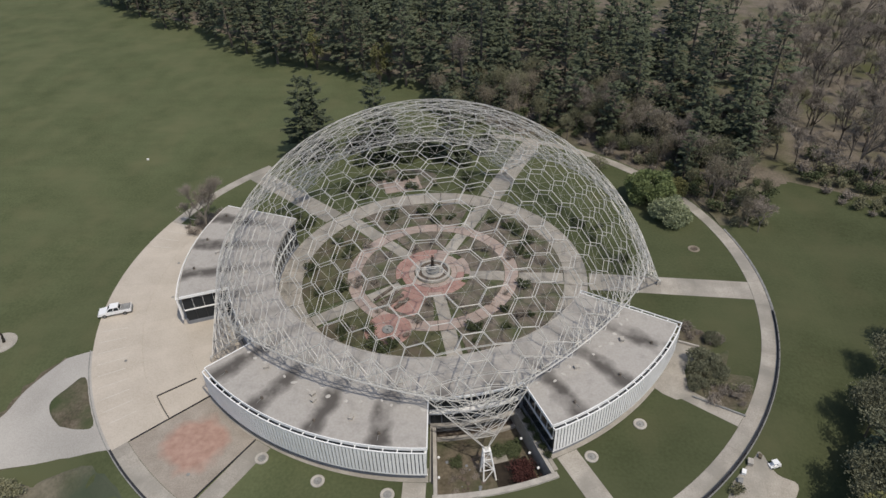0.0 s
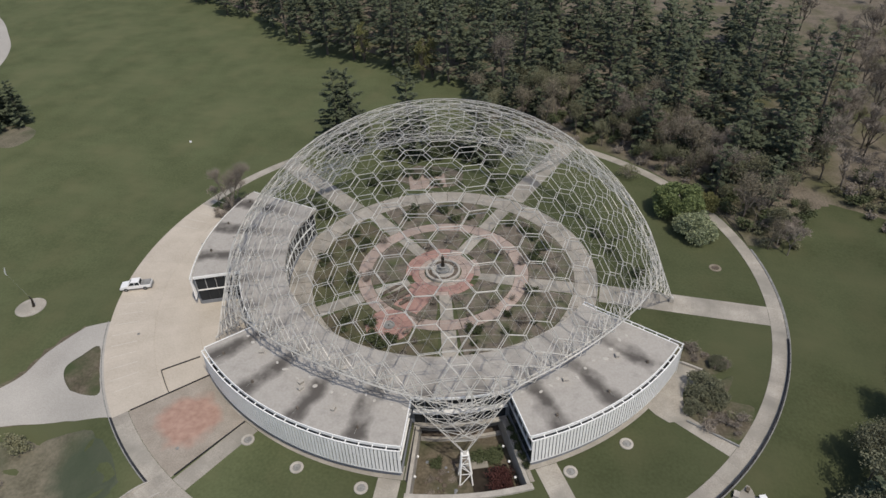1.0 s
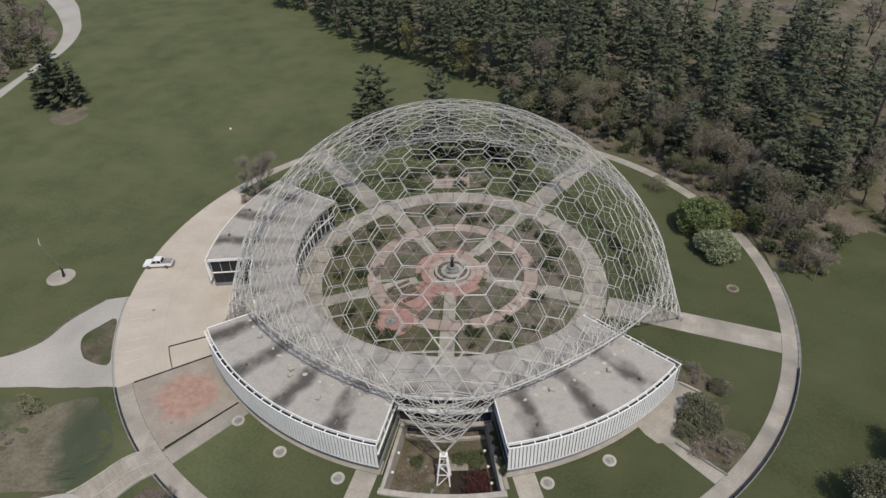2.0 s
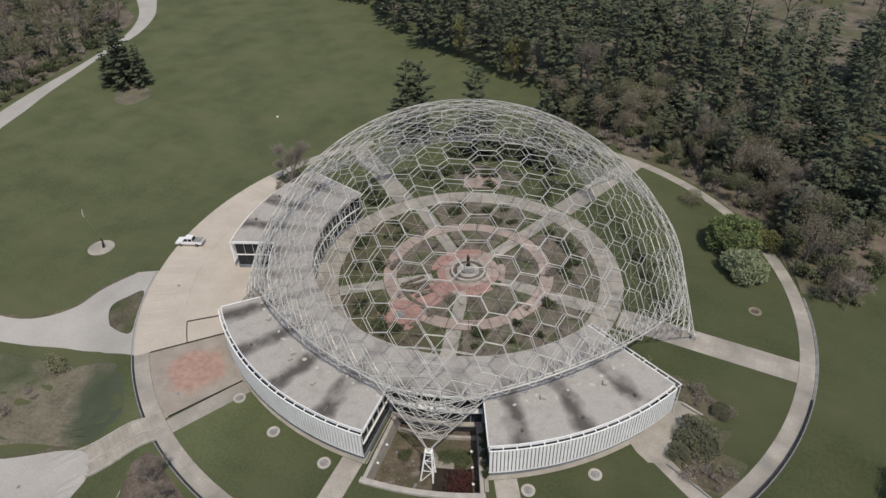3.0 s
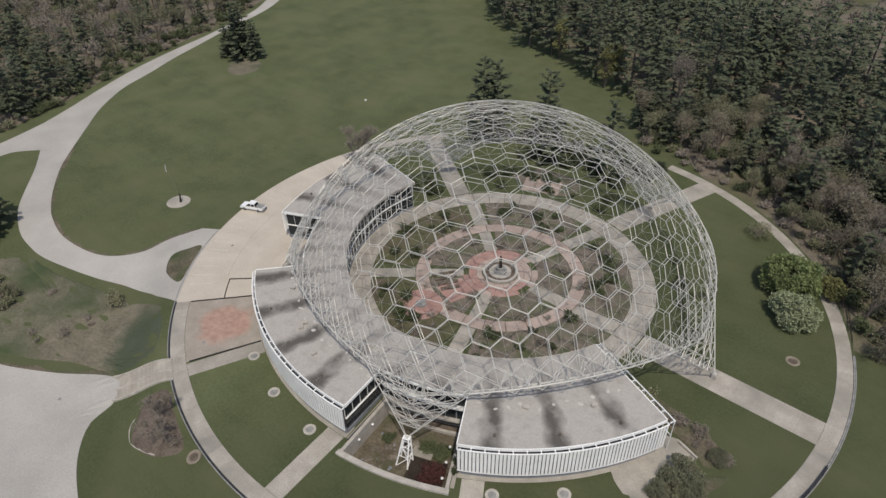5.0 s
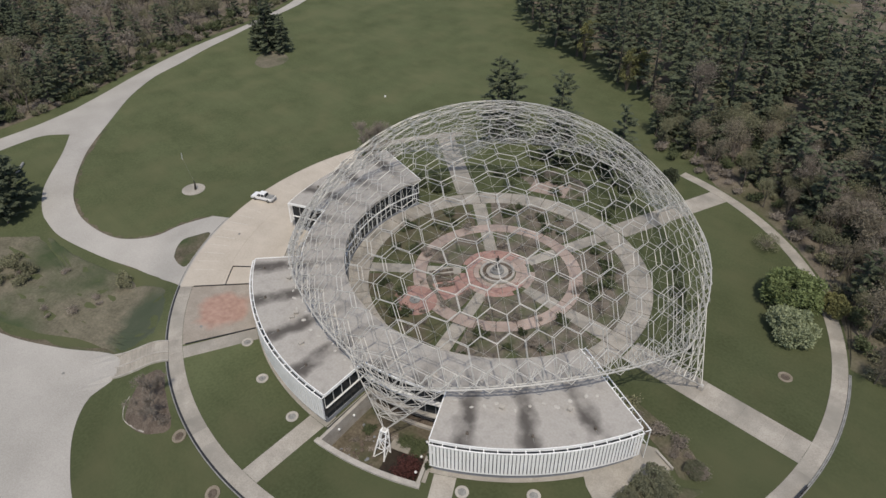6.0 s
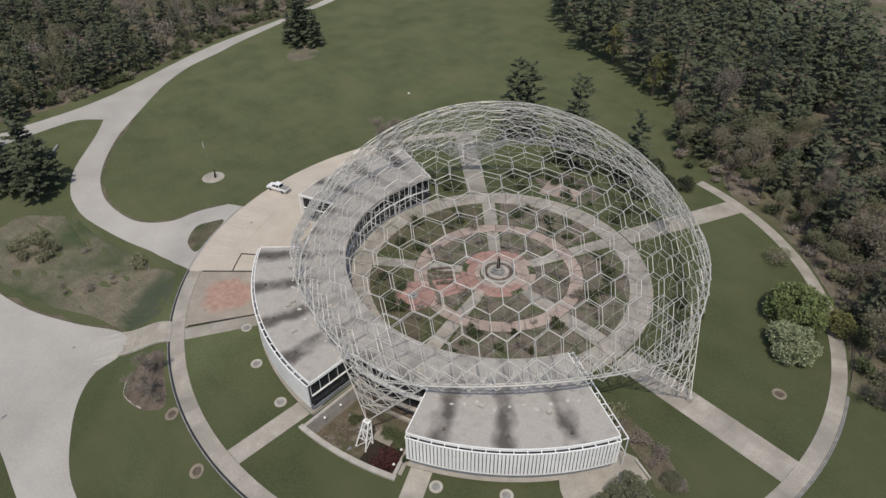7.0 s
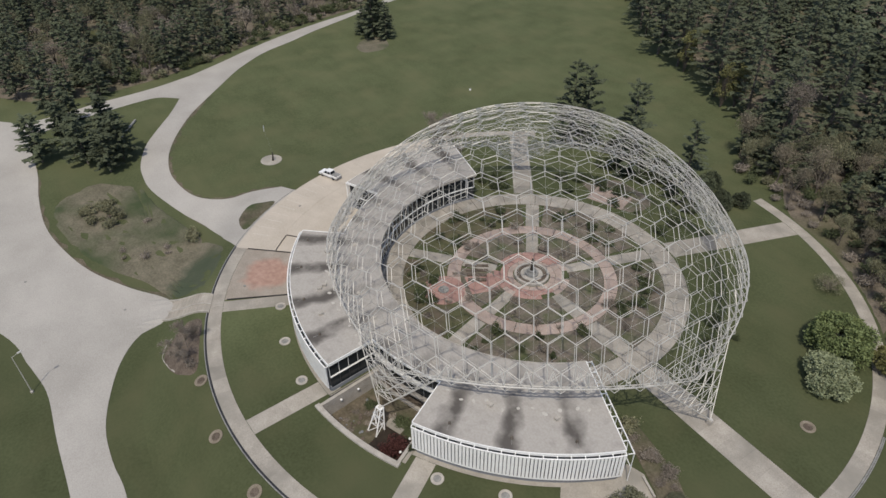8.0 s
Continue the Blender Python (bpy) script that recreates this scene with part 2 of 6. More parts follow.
def blotched(name, ground, spot, centre, radius):
    """Worn paving with one soft-edged coloured stain round a centre."""
    m = material(name, *ground, 0.92, 0.35, 5.0, 0.3)
    nt = m.node_tree
    n, l = nt.nodes, nt.links
    b = n["Principled BSDF"]
    old = b.inputs["Base Color"].links[0].from_socket
    geo = n.new("ShaderNodeNewGeometry")
    wob, fine = n.new("ShaderNodeTexNoise"), n.new("ShaderNodeTexNoise")
    wob.inputs["Scale"].default_value, wob.inputs["Detail"].default_value = 0.3, 2.0
    fine.inputs["Scale"].default_value, fine.inputs["Detail"].default_value = 0.9, 4.0
    dist = n.new("ShaderNodeVectorMath")
    dist.operation = "DISTANCE"
    dist.inputs[1].default_value = centre
    l.new(geo.outputs["Position"], wob.inputs["Vector"])
    l.new(geo.outputs["Position"], fine.inputs["Vector"])
    l.new(geo.outputs["Position"], dist.inputs[0])
    far = n.new("ShaderNodeMath")
    far.operation = "MULTIPLY_ADD"
    far.inputs[1].default_value = 4.0
    l.new(wob.outputs["Fac"], far.inputs[0])
    l.new(dist.outputs["Value"], far.inputs[2])
    rng_ = n.new("ShaderNodeMapRange")
    rng_.inputs[1].default_value, rng_.inputs[2].default_value = radius + 1.3, radius + 3.0
    rng_.inputs[3].default_value, rng_.inputs[4].default_value = 1.0, 0.0
    l.new(far.outputs[0], rng_.inputs[0])
    ramp = n.new("ShaderNodeValToRGB")
    ramp.color_ramp.elements[0].position, ramp.color_ramp.elements[1].position = 0.35, 0.65
    ramp.color_ramp.elements[0].color, ramp.color_ramp.elements[1].color = (*spot[0], 1), (*spot[1], 1)
    l.new(fine.outputs["Fac"], ramp.inputs[0])
    mx = n.new("ShaderNodeMix")
    mx.data_type = "RGBA"
    l.new(rng_.outputs[0], mx.inputs["Factor"])
    l.new(old, mx.inputs["A"])
    l.new(ramp.outputs[0], mx.inputs["B"])
    l.new(mx.outputs["Result"], b.inputs["Base Color"])
    return m


# ---- building helpers ----
class Shape:
    """Collects vertices and faces for one mesh."""

    def __init__(self):
        self.v, self.f = [], []

    def add(self, verts, faces):
        k = len(self.v)
        self.v.extend([tuple(p) for p in verts])
        self.f.extend([tuple(i + k for i in f) for f in faces])
        return self

    def box(self, cx, cy, cz, sx, sy, sz, turn=0.0):
        c, s = math.cos(radians(turn)), math.sin(radians(turn))
        vs = []
        for dz in (-sz / 2, sz / 2):
            for dx, dy in ((-sx / 2, -sy / 2), (sx / 2, -sy / 2), (sx / 2, sy / 2), (-sx / 2, sy / 2)):
                vs.append((cx + dx * c - dy * s, cy + dx * s + dy * c, cz + dz))
        return self.add(vs, [(3, 2, 1, 0), (4, 5, 6, 7), (0, 1, 5, 4), (1, 2, 6, 5), (2, 3, 7, 6), (3, 0, 4, 7)])

    def tube(self, a, b, ra, rb=None, sides=5):
        a, b, rb = Vector(a), Vector(b), ra if rb is None else rb
        d = (b - a).normalized()
        u = d.orthogonal().normalized()
        w = d.cross(u)
        vs = []
        for p, r in ((a, ra), (b, rb)):
            for i in range(sides):
                t = 2 * math.pi * i / sides
                vs.append(p + u * (r * math.cos(t)) + w * (r * math.sin(t)))
        fs = [(i, (i + 1) % sides, sides + (i + 1) % sides, sides + i) for i in range(sides)]
        return self.add(vs, fs + [tuple(range(sides - 1, -1, -1)), tuple(range(sides, 2 * sides))])

    def sector(self, r0, r1, a0, a1, z0, z1, step=1.0, ground=None):
        """A solid ring sector between two radii and two azimuths (degrees)."""
        n = max(1, round(abs(a1 - a0) / step))
        vs = []
        for i in range(n + 1):
            a = radians(a0 + (a1 - a0) * i / n)
            c, s = math.cos(a), math.sin(a)
            vs += [(r0 * c, r0 * s, z0), (r1 * c, r1 * s, z0), (r1 * c, r1 * s, z1), (r0 * c, r0 * s, z1)]
        fs = []
        for i in range(n):
            k, m = 4 * i, 4 * i + 4
            fs += [(k, m, m + 1, k + 1), (k + 1, m + 1, m + 2, k + 2), (k + 2, m + 2, m + 3, k + 3), (k + 3, m + 3, m, k)]
        if abs(a1 - a0) < 359.9:
            k = 4 * n
            fs += [(0, 1, 2, 3), (k + 3, k + 2, k + 1, k)]
        return self.add(vs, fs)

    def lathe(self, profile, cx=0, cy=0, cz=0, sides=24):
        """Turns (radius, height) pairs about a vertical axis."""
        vs = [(cx + r * math.cos(2 * math.pi * i / sides), cy + r * math.sin(2 * math.pi * i / sides), cz + z) for r, z in profile for i in range(sides)]
        fs = []
        for j in range(len(profile) - 1):
            for i in range(sides):
                fs.append((j * sides + i, j * sides + (i + 1) % sides, (j + 1) * sides + (i + 1) % sides, (j + 1) * sides + i))
        fs.append(tuple(range(sides - 1, -1, -1)))
        fs.append(tuple((len(profile) - 1) * sides + i for i in range(sides)))
        return self.add(vs, fs)

    def mesh(self, name, mat, smooth=False):
        me = bpy.data.meshes.new(name)
        me.from_pydata(self.v, [], self.f)
        me.materials.append(mat)
        bm = bmesh.new()
        bm.from_mesh(me)
        bmesh.ops.recalc_face_normals(bm, faces=bm.faces)
        bm.to_mesh(me)
        bm.free()
        if smooth:
            me.shade_smooth()
        me.update()
        return me


def part(name, shape, mat, parent=None, label="", smooth=False):
    """One mesh object, under a thing or a part if given."""
    me = shape.mesh(name, mat, smooth) if isinstance(shape, Shape) else shape
    ob = new(name, me)
    ob.parent = parent
    if label:
        ob["label"] = label
    return ob


def thing(name, label, category, group="", kind="", at=(0, 0, 0), turn=0.0):
    ob = new(name)
    ob.empty_display_size = 0.5
    ob.matrix_basis = pose(*at, 0, 0, turn)
    return tagged(ob, label, category, group, kind)


def polar(r, az, z=0.0):
    return Vector((r * math.cos(radians(az)), r * math.sin(radians(az)), z))


# fall of the ground outside the round terrace: azimuth, metres
FALL = [(-180, 0.6), (-157, 0.8), (-150, 1.5), (-140, 3.0), (-130, 4.6), (-120, 5.4), (-100, 5.4), (-70, 5.0), (-40, 4.0), (-20, 2.4), (10, 1.2), (45, 0.5), (90, 0.3), (180, 0.6)]


def terrain(x, y):
    r, a = math.hypot(x, y), math.degrees(math.atan2(y, x))
    d = float(np.interp(a, [p[0] for p in FALL], [p[1] for p in FALL]))
    s = min(max((r - 59.5) / 12, 0), 1)
    return -d * s * s * (3 - 2 * s)


def smooth_line(pts, per=5):
    """A Catmull-Rom line through the given points."""
    p = [pts[0], *pts, pts[-1]]
    out = []
    for i in range(1, len(p) - 2):
        for k in range(per):
            t = k / per
            out.append(tuple(0.5 * (2 * p[i][j] + (p[i + 1][j] - p[i - 1][j]) * t + (2 * p[i - 1][j] - 5 * p[i][j] + 4 * p[i + 1][j] - p[i + 2][j]) * t * t + (3 * p[i][j] - p[i - 1][j] - 3 * p[i + 1][j] + p[i + 2][j]) * t ** 3) for j in (0, 1)))
    return out + [tuple(pts[-1])]


def resample(pts, n):
    p = np.array(pts, float)
    s = np.r_[0, np.cumsum(np.hypot(*np.diff(p, axis=0).T))]
    t = np.linspace(0, s[-1], n)
    return list(zip(np.interp(t, s, p[:, 0]), np.interp(t, s, p[:, 1])))


def draped_strip(left, right, n=60, across=6, lift=0.06):
    """A sheet between two curved edges that lies on the ground, with a thin skirt."""
    a, b = resample(smooth_line(left), n), resample(smooth_line(right), n)
    sh = Shape()
    vs = []
    for (x0, y0), (x1, y1) in zip(a, b):
        for k in range(across + 1):
            x, y = x0 + (x1 - x0) * k / across, y0 + (y1 - y0) * k / across
            vs.append((x, y, terrain(x, y) + lift))
    w = across + 1
    sh.add(vs, [(i * w + k, i * w + k + 1, (i + 1) * w + k + 1, (i + 1) * w + k) for i in range(n - 1) for k in range(across)])
    for k, sgn in ((0, 1), (across, -1)):
        rim = [vs[i * w + k] for i in range(n)]
        low = [(x, y, z - 0.3) for x, y, z in rim]
        sh.add(rim + low, [(i, i + 1, n + i + 1, n + i) for i in range(n - 1)])
    return sh


def draped_patch(outline, lift=0.05, rings=6, jitter=0.0):
    """A rounded patch that lies on the ground: rings shrink from the outline to its middle."""
    o = smooth_line(list(outline) + [outline[0]], 4)[:-1]
    cx, cy = sum(p[0] for p in o) / len(o), sum(p[1] for p in o) / len(o)
    sh, vs, n = Shape(), [], len(o)
    for k in range(rings + 1):
        s = 1 - k / rings * 0.98
        for x, y in o:
            px, py = cx + (x - cx) * s, cy + (y - cy) * s
            up = lift - (0.25 if k == 0 else 0) + (jitter * noise.noise((px * 0.5, py * 0.5, 0)) if k else 0)
            vs.append((px, py, terrain(px, py) + up))
    fs = [(k * n + i, k * n + (i + 1) % n, (k + 1) * n + (i + 1) % n, (k + 1) * n + i) for k in range(rings) for i in range(n)]
    sh.add(vs, fs + [tuple(rings * n + i for i in range(n))])
    return sh


def prism(outline, low, high):
    """A flat slab with straight edges."""
    n = len(outline)
    vs = [(x, y, z) for z in (low, high) for x, y in outline]
    return Shape().add(vs, [tuple(range(n - 1, -1, -1)), tuple(range(n, 2 * n))] + [(i, (i + 1) % n, n + (i + 1) % n, n + i) for i in range(n)])


def verge(line, width, lift=0.035):
    """A ragged strip of bare earth along one edge of a road; width is to the left of the line's way."""
    pts = smooth_line(line)
    r = random.Random(len(pts))
    out = []
    for i, (x, y) in enumerate(pts):
        x0, y0 = pts[max(0, i - 1)]
        x1, y1 = pts[min(len(pts) - 1, i + 1)]
        d = math.hypot(x1 - x0, y1 - y0) or 1.0
        w = width * r.uniform(0.25, 1.4)
        out.append((x - (y1 - y0) / d * w, y + (x1 - x0) / d * w))
    n = len(pts)
    vs = [(x, y, terrain(x, y) + lift) for x, y in pts] + [(x, y, terrain(x, y) + lift - 0.02) for x, y in out]
    return Shape().add(vs, [(i, i + 1, n + i + 1, n + i) for i in range(n - 1)])

# ---- the ground ----
COURT = (-82.0, -63.0, 30.0, 47.0)


def ground_sheet():
    radii = [0.5, 6, 12, 18, 24, 30, 36, 41, 44, 47, 50, 53, 56, 59.5, 60, 61, 62, 63, 64, 65, 66, 67, 68, 69, 70, 71, 72, 74, 78, 84, 92, 102, 115, 130, 150, 175, 205, 240, 300, 400, 600, 1000, 1800, 3500]
    n = 360
    verts = [(r * math.cos(radians(a - 180)), r * math.sin(radians(a - 180)), 0) for r in radii for a in range(n)]
    verts = [(x, y, terrain(x, y)) for x, y, z in verts]
    faces = [tuple(range(n))]
    for j in range(len(radii) - 1):
        for i in range(n):
            a = i - 180
            if COURT[0] <= a < COURT[1] and COURT[2] <= radii[j] < COURT[3]:
                continue
            faces.append((j * n + i, (j + 1) * n + i, (j + 1) * n + (i + 1) % n, j * n + (i + 1) % n))
    return Shape().add(verts, faces)


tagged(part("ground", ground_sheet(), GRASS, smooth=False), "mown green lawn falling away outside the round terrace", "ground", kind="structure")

# ---- the ring walk, its railing and the radial paths ----
walk_ring = thing("ring_walk", "pale concrete slab walk running round the whole terrace", "walkway", kind="structure")
slab_mesh = Shape().sector(57.1, 59.4, -1.495, 1.495, -0.1, 0.06, 1.0).mesh("slab", CONCRETE)
for i in range(120):
    if 81 < i * 3.0 < 139:
        continue
    s = part("slab", slab_mesh, CONCRETE, walk_ring)
    s.matrix_basis = pose(0, 0, 0, 0, 0, i * 3.0)
coping = Shape().sector(59.72, 59.86, -155, 18, -2.2, 0.1, 2.0)
tagged(part("retaining_wall", coping, STONE), "grey concrete retaining wall round the terrace edge", "retaining wall", kind="structure")
rail = thing("terrace_railing", "dark metal railing along the outer edge of the walk", "railing")
part("top_rail", Shape().sector(59.46, 59.58, -66, -6, 0.46, 0.53, 1.0), DARKMETAL, rail)
part("infill", Shape().sector(59.49, 59.55, -66, -6, 0.08, 0.40, 1.0), DARKMETAL, rail)
tagged(part("edge_kerb", Shape().sector(59.46, 59.66, -6, 18, -0.1, 0.14, 1.0), STONE), "low dark kerb along the outer edge of the walk", "kerb", kind="structure")
# dark strip that fills the gap between walk and wall
tagged(part("edge_channel", Shape().sector(59.41, 59.71, -135, -6, -0.1, 0.03, 1.0), DARKMETAL), "dark strip between the walk and the retaining wall", "gutter", kind="structure")
post_mesh = Shape().box(0, 0, 0.25, 0.1, 0.1, 0.52).mesh("post", DARKMETAL)
for i in range(30):
    p = part("post", post_mesh, DARKMETAL, rail)
    p.matrix_basis = pose(*polar(59.63, -65.5 + 2 * i), 0, 0, -65.5 + 2 * i)


def straight_path(az, r0, r1, width, mat=CONCRETE, z=0.045, slab=3.2, label="pale concrete slab path crossing the lawn", name="path"):
    """A path of slabs laid along one azimuth."""
    base = thing(name, label, "path", kind="structure", turn=az)
    n = max(1, round((r1 - r0) / slab))
    step = (r1 - r0) / n
    me = Shape().box(0, 0, z - 0.06, step - 0.012, width, 0.12).mesh("slab", mat)
    for i in range(n):
        part("slab", me, mat, base).matrix_basis = pose(r0 + step * (i + 0.5), 0, 0)
    return base


straight_path(-85.8, 44.9, 57.05, 3.1)
straight_path(-58.6, 44.9, 57.05, 3.1)
straight_path(-0.9, 28.9, 57.05, 4.8)
straight_path(71.4, 28.9, 57.05, 4.6)
straight_path(144.0, 28.9, 57.05, 4.4)
straight_path(-32.4, 44.9, 57.05, 2.4)
straight_path(-115.0, 44.9, 57.05, 2.8)

# pale apron round the foot of the wings
for a0, a1, re in ((-131.5, -83.5, 44.85), (-61.5, -31.4, 44.85)):
    tagged(part("apron", Shape().sector(42.7, re, a0, a1, -0.1, 0.05, 1.0), CONCRETE), "narrow concrete apron at the foot of the curved wing", "apron", kind="structure")

# parking court, entrance plaza and terrace
lot = thing("parking_court", "pale beige concrete parking court beside the building", "parking lot", kind="structure")
for i in range(20):
    a0 = -132.5 - i * 3.0
    part("slab", Shape().sector(36.2, 44.2, a0 - 2.99, a0, -0.1, 0.05, 1.0), LOT, lot)
    part("slab", Shape().sector(44.21, 51.63, a0 - 2.99, a0, -0.1, 0.05, 1.0), LOT, lot)
    part("slab", Shape().sector(51.64, 59.4, a0 - 2.99, a0, -0.1, 0.075, 1.0), LOT, lot)
FADED = material("faded_line_paint", (0.46, 0.43, 0.38), (0.58, 0.55, 0.50), 0.9, 1.5, 6.0, 0.1)
bay_line = Shape().box(0, 0, 0.083, 4.2, 0.12, 0.008).mesh("bay_line", FADED)
for i in range(9):
    a = -137.5 - i * 2.7
    part("bay_line", bay_line, FADED, lot, "faded white bay line").matrix_basis = pose(*polar(56.4, a), 0, 0, a)
for i in range(5):
    a = 176 - i * 2.7
    part("bay_line", bay_line, FADED, lot, "faded white bay line").matrix_basis = pose(*polar(56.0, a), 0, 0, a)

PLAZA = blotched("sandy_plaza", ((0.24, 0.21, 0.175), (0.36, 0.32, 0.275)), ((0.30, 0.19, 0.15), (0.39, 0.26, 0.21)), tuple(polar(50.6, -124.6)), 4.3)
plaza = thing("entrance_plaza", "grey paved plaza with a worn reddish middle", "plaza", kind="structure")
part("paving", Shape().sector(44.2, 57.05, -132.3, -116.9, -0.1, 0.04, 1.0), PLAZA, plaza)
for r0, r1, a in ((44.6, 56.8, -132.35), (44.9, 51.0, -138.6)):
    tagged(part("low_wall", Shape().box(*polar((r0 + r1) / 2, a, 0.13), r1 - r0, 0.1, 0.26, a), DARKMETAL), "low dark kerb wall across the plaza", "low wall", kind="structure")
tagged(part("low_wall", Shape().sector(50.95, 51.07, -138.5, -132.5, 0.0, 0.26, 1.0), DARKMETAL), "low dark kerb wall across the plaza", "low wall", kind="structure")
tagged(part("low_wall", Shape().box(*polar(50.8, -116.75, 0.16), 11.6, 0.1, 0.26, -116.75), DARKMETAL), "low dark kerb wall beside the plaza path", "low wall", kind="structure")

terrace = thing("side_terrace", "concrete terrace slabs beside the end of the wing", "terrace", kind="structure")
part("slab", prism([(36.2, -24.6), (39.6, -17.6), (39.3, -15.4), (41.9, -14.6), (44.9, -16.3), (45.1, -17.9), (42.0, -21.2), (41.9, -26.6), (39.8, -27.4), (38.0, -26.4)], -0.1, 0.058), CONCRETE, terrace)
tagged(part("low_wall", Shape().box(43.6, -15.7, 0.2, 3.2, 0.3, 0.55, -19), KERB), "low concrete wall beside the terrace", "low wall", kind="structure")
tagged(part("low_wall", Shape().box(45.6, -28.2, 0.15, 7.4, 0.2, 0.4, -24.5), STONE), "low dark kerb wall beside the path", "low wall", kind="structure")
tagged(part("planting_bed", draped_patch([(32.5, -10.8), (34.0, -8.8), (40.2, -9.8), (46.2, -11.5), (49.6, -14.6), (47.5, -17.2), (44.9, -15.8), (42.0, -14.6), (38.5, -13.2)], 0.065, 6, 0.1), WILD), "long brown mulch bed beside the end of the wing", "flower bed", kind="structure")
tagged(part("planting_bed", draped_patch([(45.3, -17.7), (47.6, -17.0), (50.0, -15.8), (48.4, -20.6), (49.0, -22.4), (52.6, -22.3), (49.2, -29.5), (41.9, -26.4), (41.8, -21.2)], 0.075, 6, 0.1), WILD), "brown mulch bed with shrubs beside the terrace", "flower bed", kind="structure")

# round kerbs let into the lawn
ring_light = thing("lawn_ring", "pale concrete ring with a gravel middle set in the lawn", "lawn light", "rings in the lawn", at=polar(46.8, -113.1))
part("rim", Shape().lathe([(0.95, -0.05), (0.95, 0.14), (0.9, 0.17), (0.64, 0.17), (0.58, 0.13), (0.58, -0.05)], sides=20), KERB, ring_light)
part("gravel", Shape().lathe([(0.62, 0.0), (0.62, 0.05), (0.2, 0.07)], sides=16), STONE, ring_light)
part("lamp", Shape().lathe([(0.12, 0.0), (0.12, 0.16), (0.08, 0.2)], sides=10), STONE, ring_light)
for r, a in ((46.8, -101.9), (46.9, -90.0), (46.9, -55.3), (46.9, -43.7)):
    copy_thing(ring_light, pose(*polar(r, a)))
WORN = material("worn_earth", (0.17, 0.145, 0.11), (0.27, 0.235, 0.19), 0.95, 0.8, 4.0, 0.4, spec=0.1)
old_ring = thing("worn_lawn_ring", "worn brown ring half overgrown in the lawn", "lawn light", "worn rings in the lawn", at=polar(50.8, 12.7))
part("rim", Shape().lathe([(1.1, -0.05), (1.1, 0.06), (1.0, 0.08), (0.7, 0.07), (0.62, -0.05)], sides=20), WORN, old_ring)
part("middle", Shape().lathe([(0.62, 0.0), (0.62, 0.04), (0.25, 0.06)], sides=14), SOIL, old_ring)


def ring_tilt(x, y):
    """Degrees about x and y that lay a flat ring on the sloping ground."""
    return (math.degrees(math.atan(terrain(x, y + 1) - terrain(x, y - 1)) / 2), -math.degrees(math.atan(terrain(x + 1, y) - terrain(x - 1, y)) / 2))


for r, a in ((60.95, -98.6), (61.7, -87.6), (61.8, -76.5)):
    x, y, z = polar(r, a)
    copy_thing(old_ring, pose(x, y, terrain(x, y) + 0.07, *ring_tilt(x, y)))

# ---- roads, lower lot and slopes outside the terrace ----
ROAD_IN = [(-57.4, -27.1), (-60.8, -33.1), (-61.7, -38.1), (-64.4, -42.1), (-68.4, -44.9), (-74.7, -46.4), (-81.3, -46.6), (-87.9, -45.2), (-92.8, -43.3), (-100.2, -39.3), (-109.3, -33.3), (-118.4, -25.4)]
ROAD_OUT = [(-40.5, -43.7), (-53.5, -45.4), (-61.5, -48.3), (-68.6, -50.5), (-77.0, -52.5), (-83.6, -52.6), (-89.3, -51.7), (-97.8, -48.4), (-105.7, -43.1), (-113.5, -37.8), (-121.9, -33.0)]
FAR_IN = [(-118.4, -25.4), (-127.7, -16.9), (-134.6, -10.2), (-143.0, 1.1), (-148.2, 13.4), (-153.5, 24.6), (-159.0, 39.1), (-165.3, 55.3), (-172.4, 77.2), (-183.2, 95.2), (-197.0, 109.6), (-214.6, 125.5), (-240.0, 142.0), (-275.0, 158.0)]
FAR_OUT = [(-137.5, -25.1), (-142.4, -14.7), (-148.3, -3.2), (-153.8, 8.6), (-158.3, 21.0), (-162.0, 34.0), (-164.9, 45.1), (-170.3, 60.9), (-177.2, 76.7), (-188.5, 92.0), (-203.0, 105.0), (-221.2, 118.5), (-246.0, 134.0), (-280.0, 150.0)]
road = thing("road", "pale worn asphalt drive curving away past the lawn", "road", kind="structure")
part("drive", draped_strip(ROAD_IN, ROAD_OUT, 90, 8), ASPHALT, road)
part("drive", draped_strip([(-118.4, -25.4), (-127.7, -16.9)], [(-121.9, -33.0), (-137.5, -25.1)], 12, 6), ASPHALT, road)
part("drive", draped_strip(FAR_IN[1:], FAR_OUT, 80, 6), ASPHALT, road)
part("drive", draped_strip([(-137.5, -25.1), (-134.5, -35.8), (-133.2, -45.2), (-132.5, -54.0), (-131.0, -64.0), (-131.5, -74.0)], [(-121.9, -33.0), (-126.3, -38.3), (-126.3, -44.9), (-125.2, -53.0), (-124.5, -62.0), (-122.0, -74.0)], 50, 6, 0.055), ASPHALT, road)
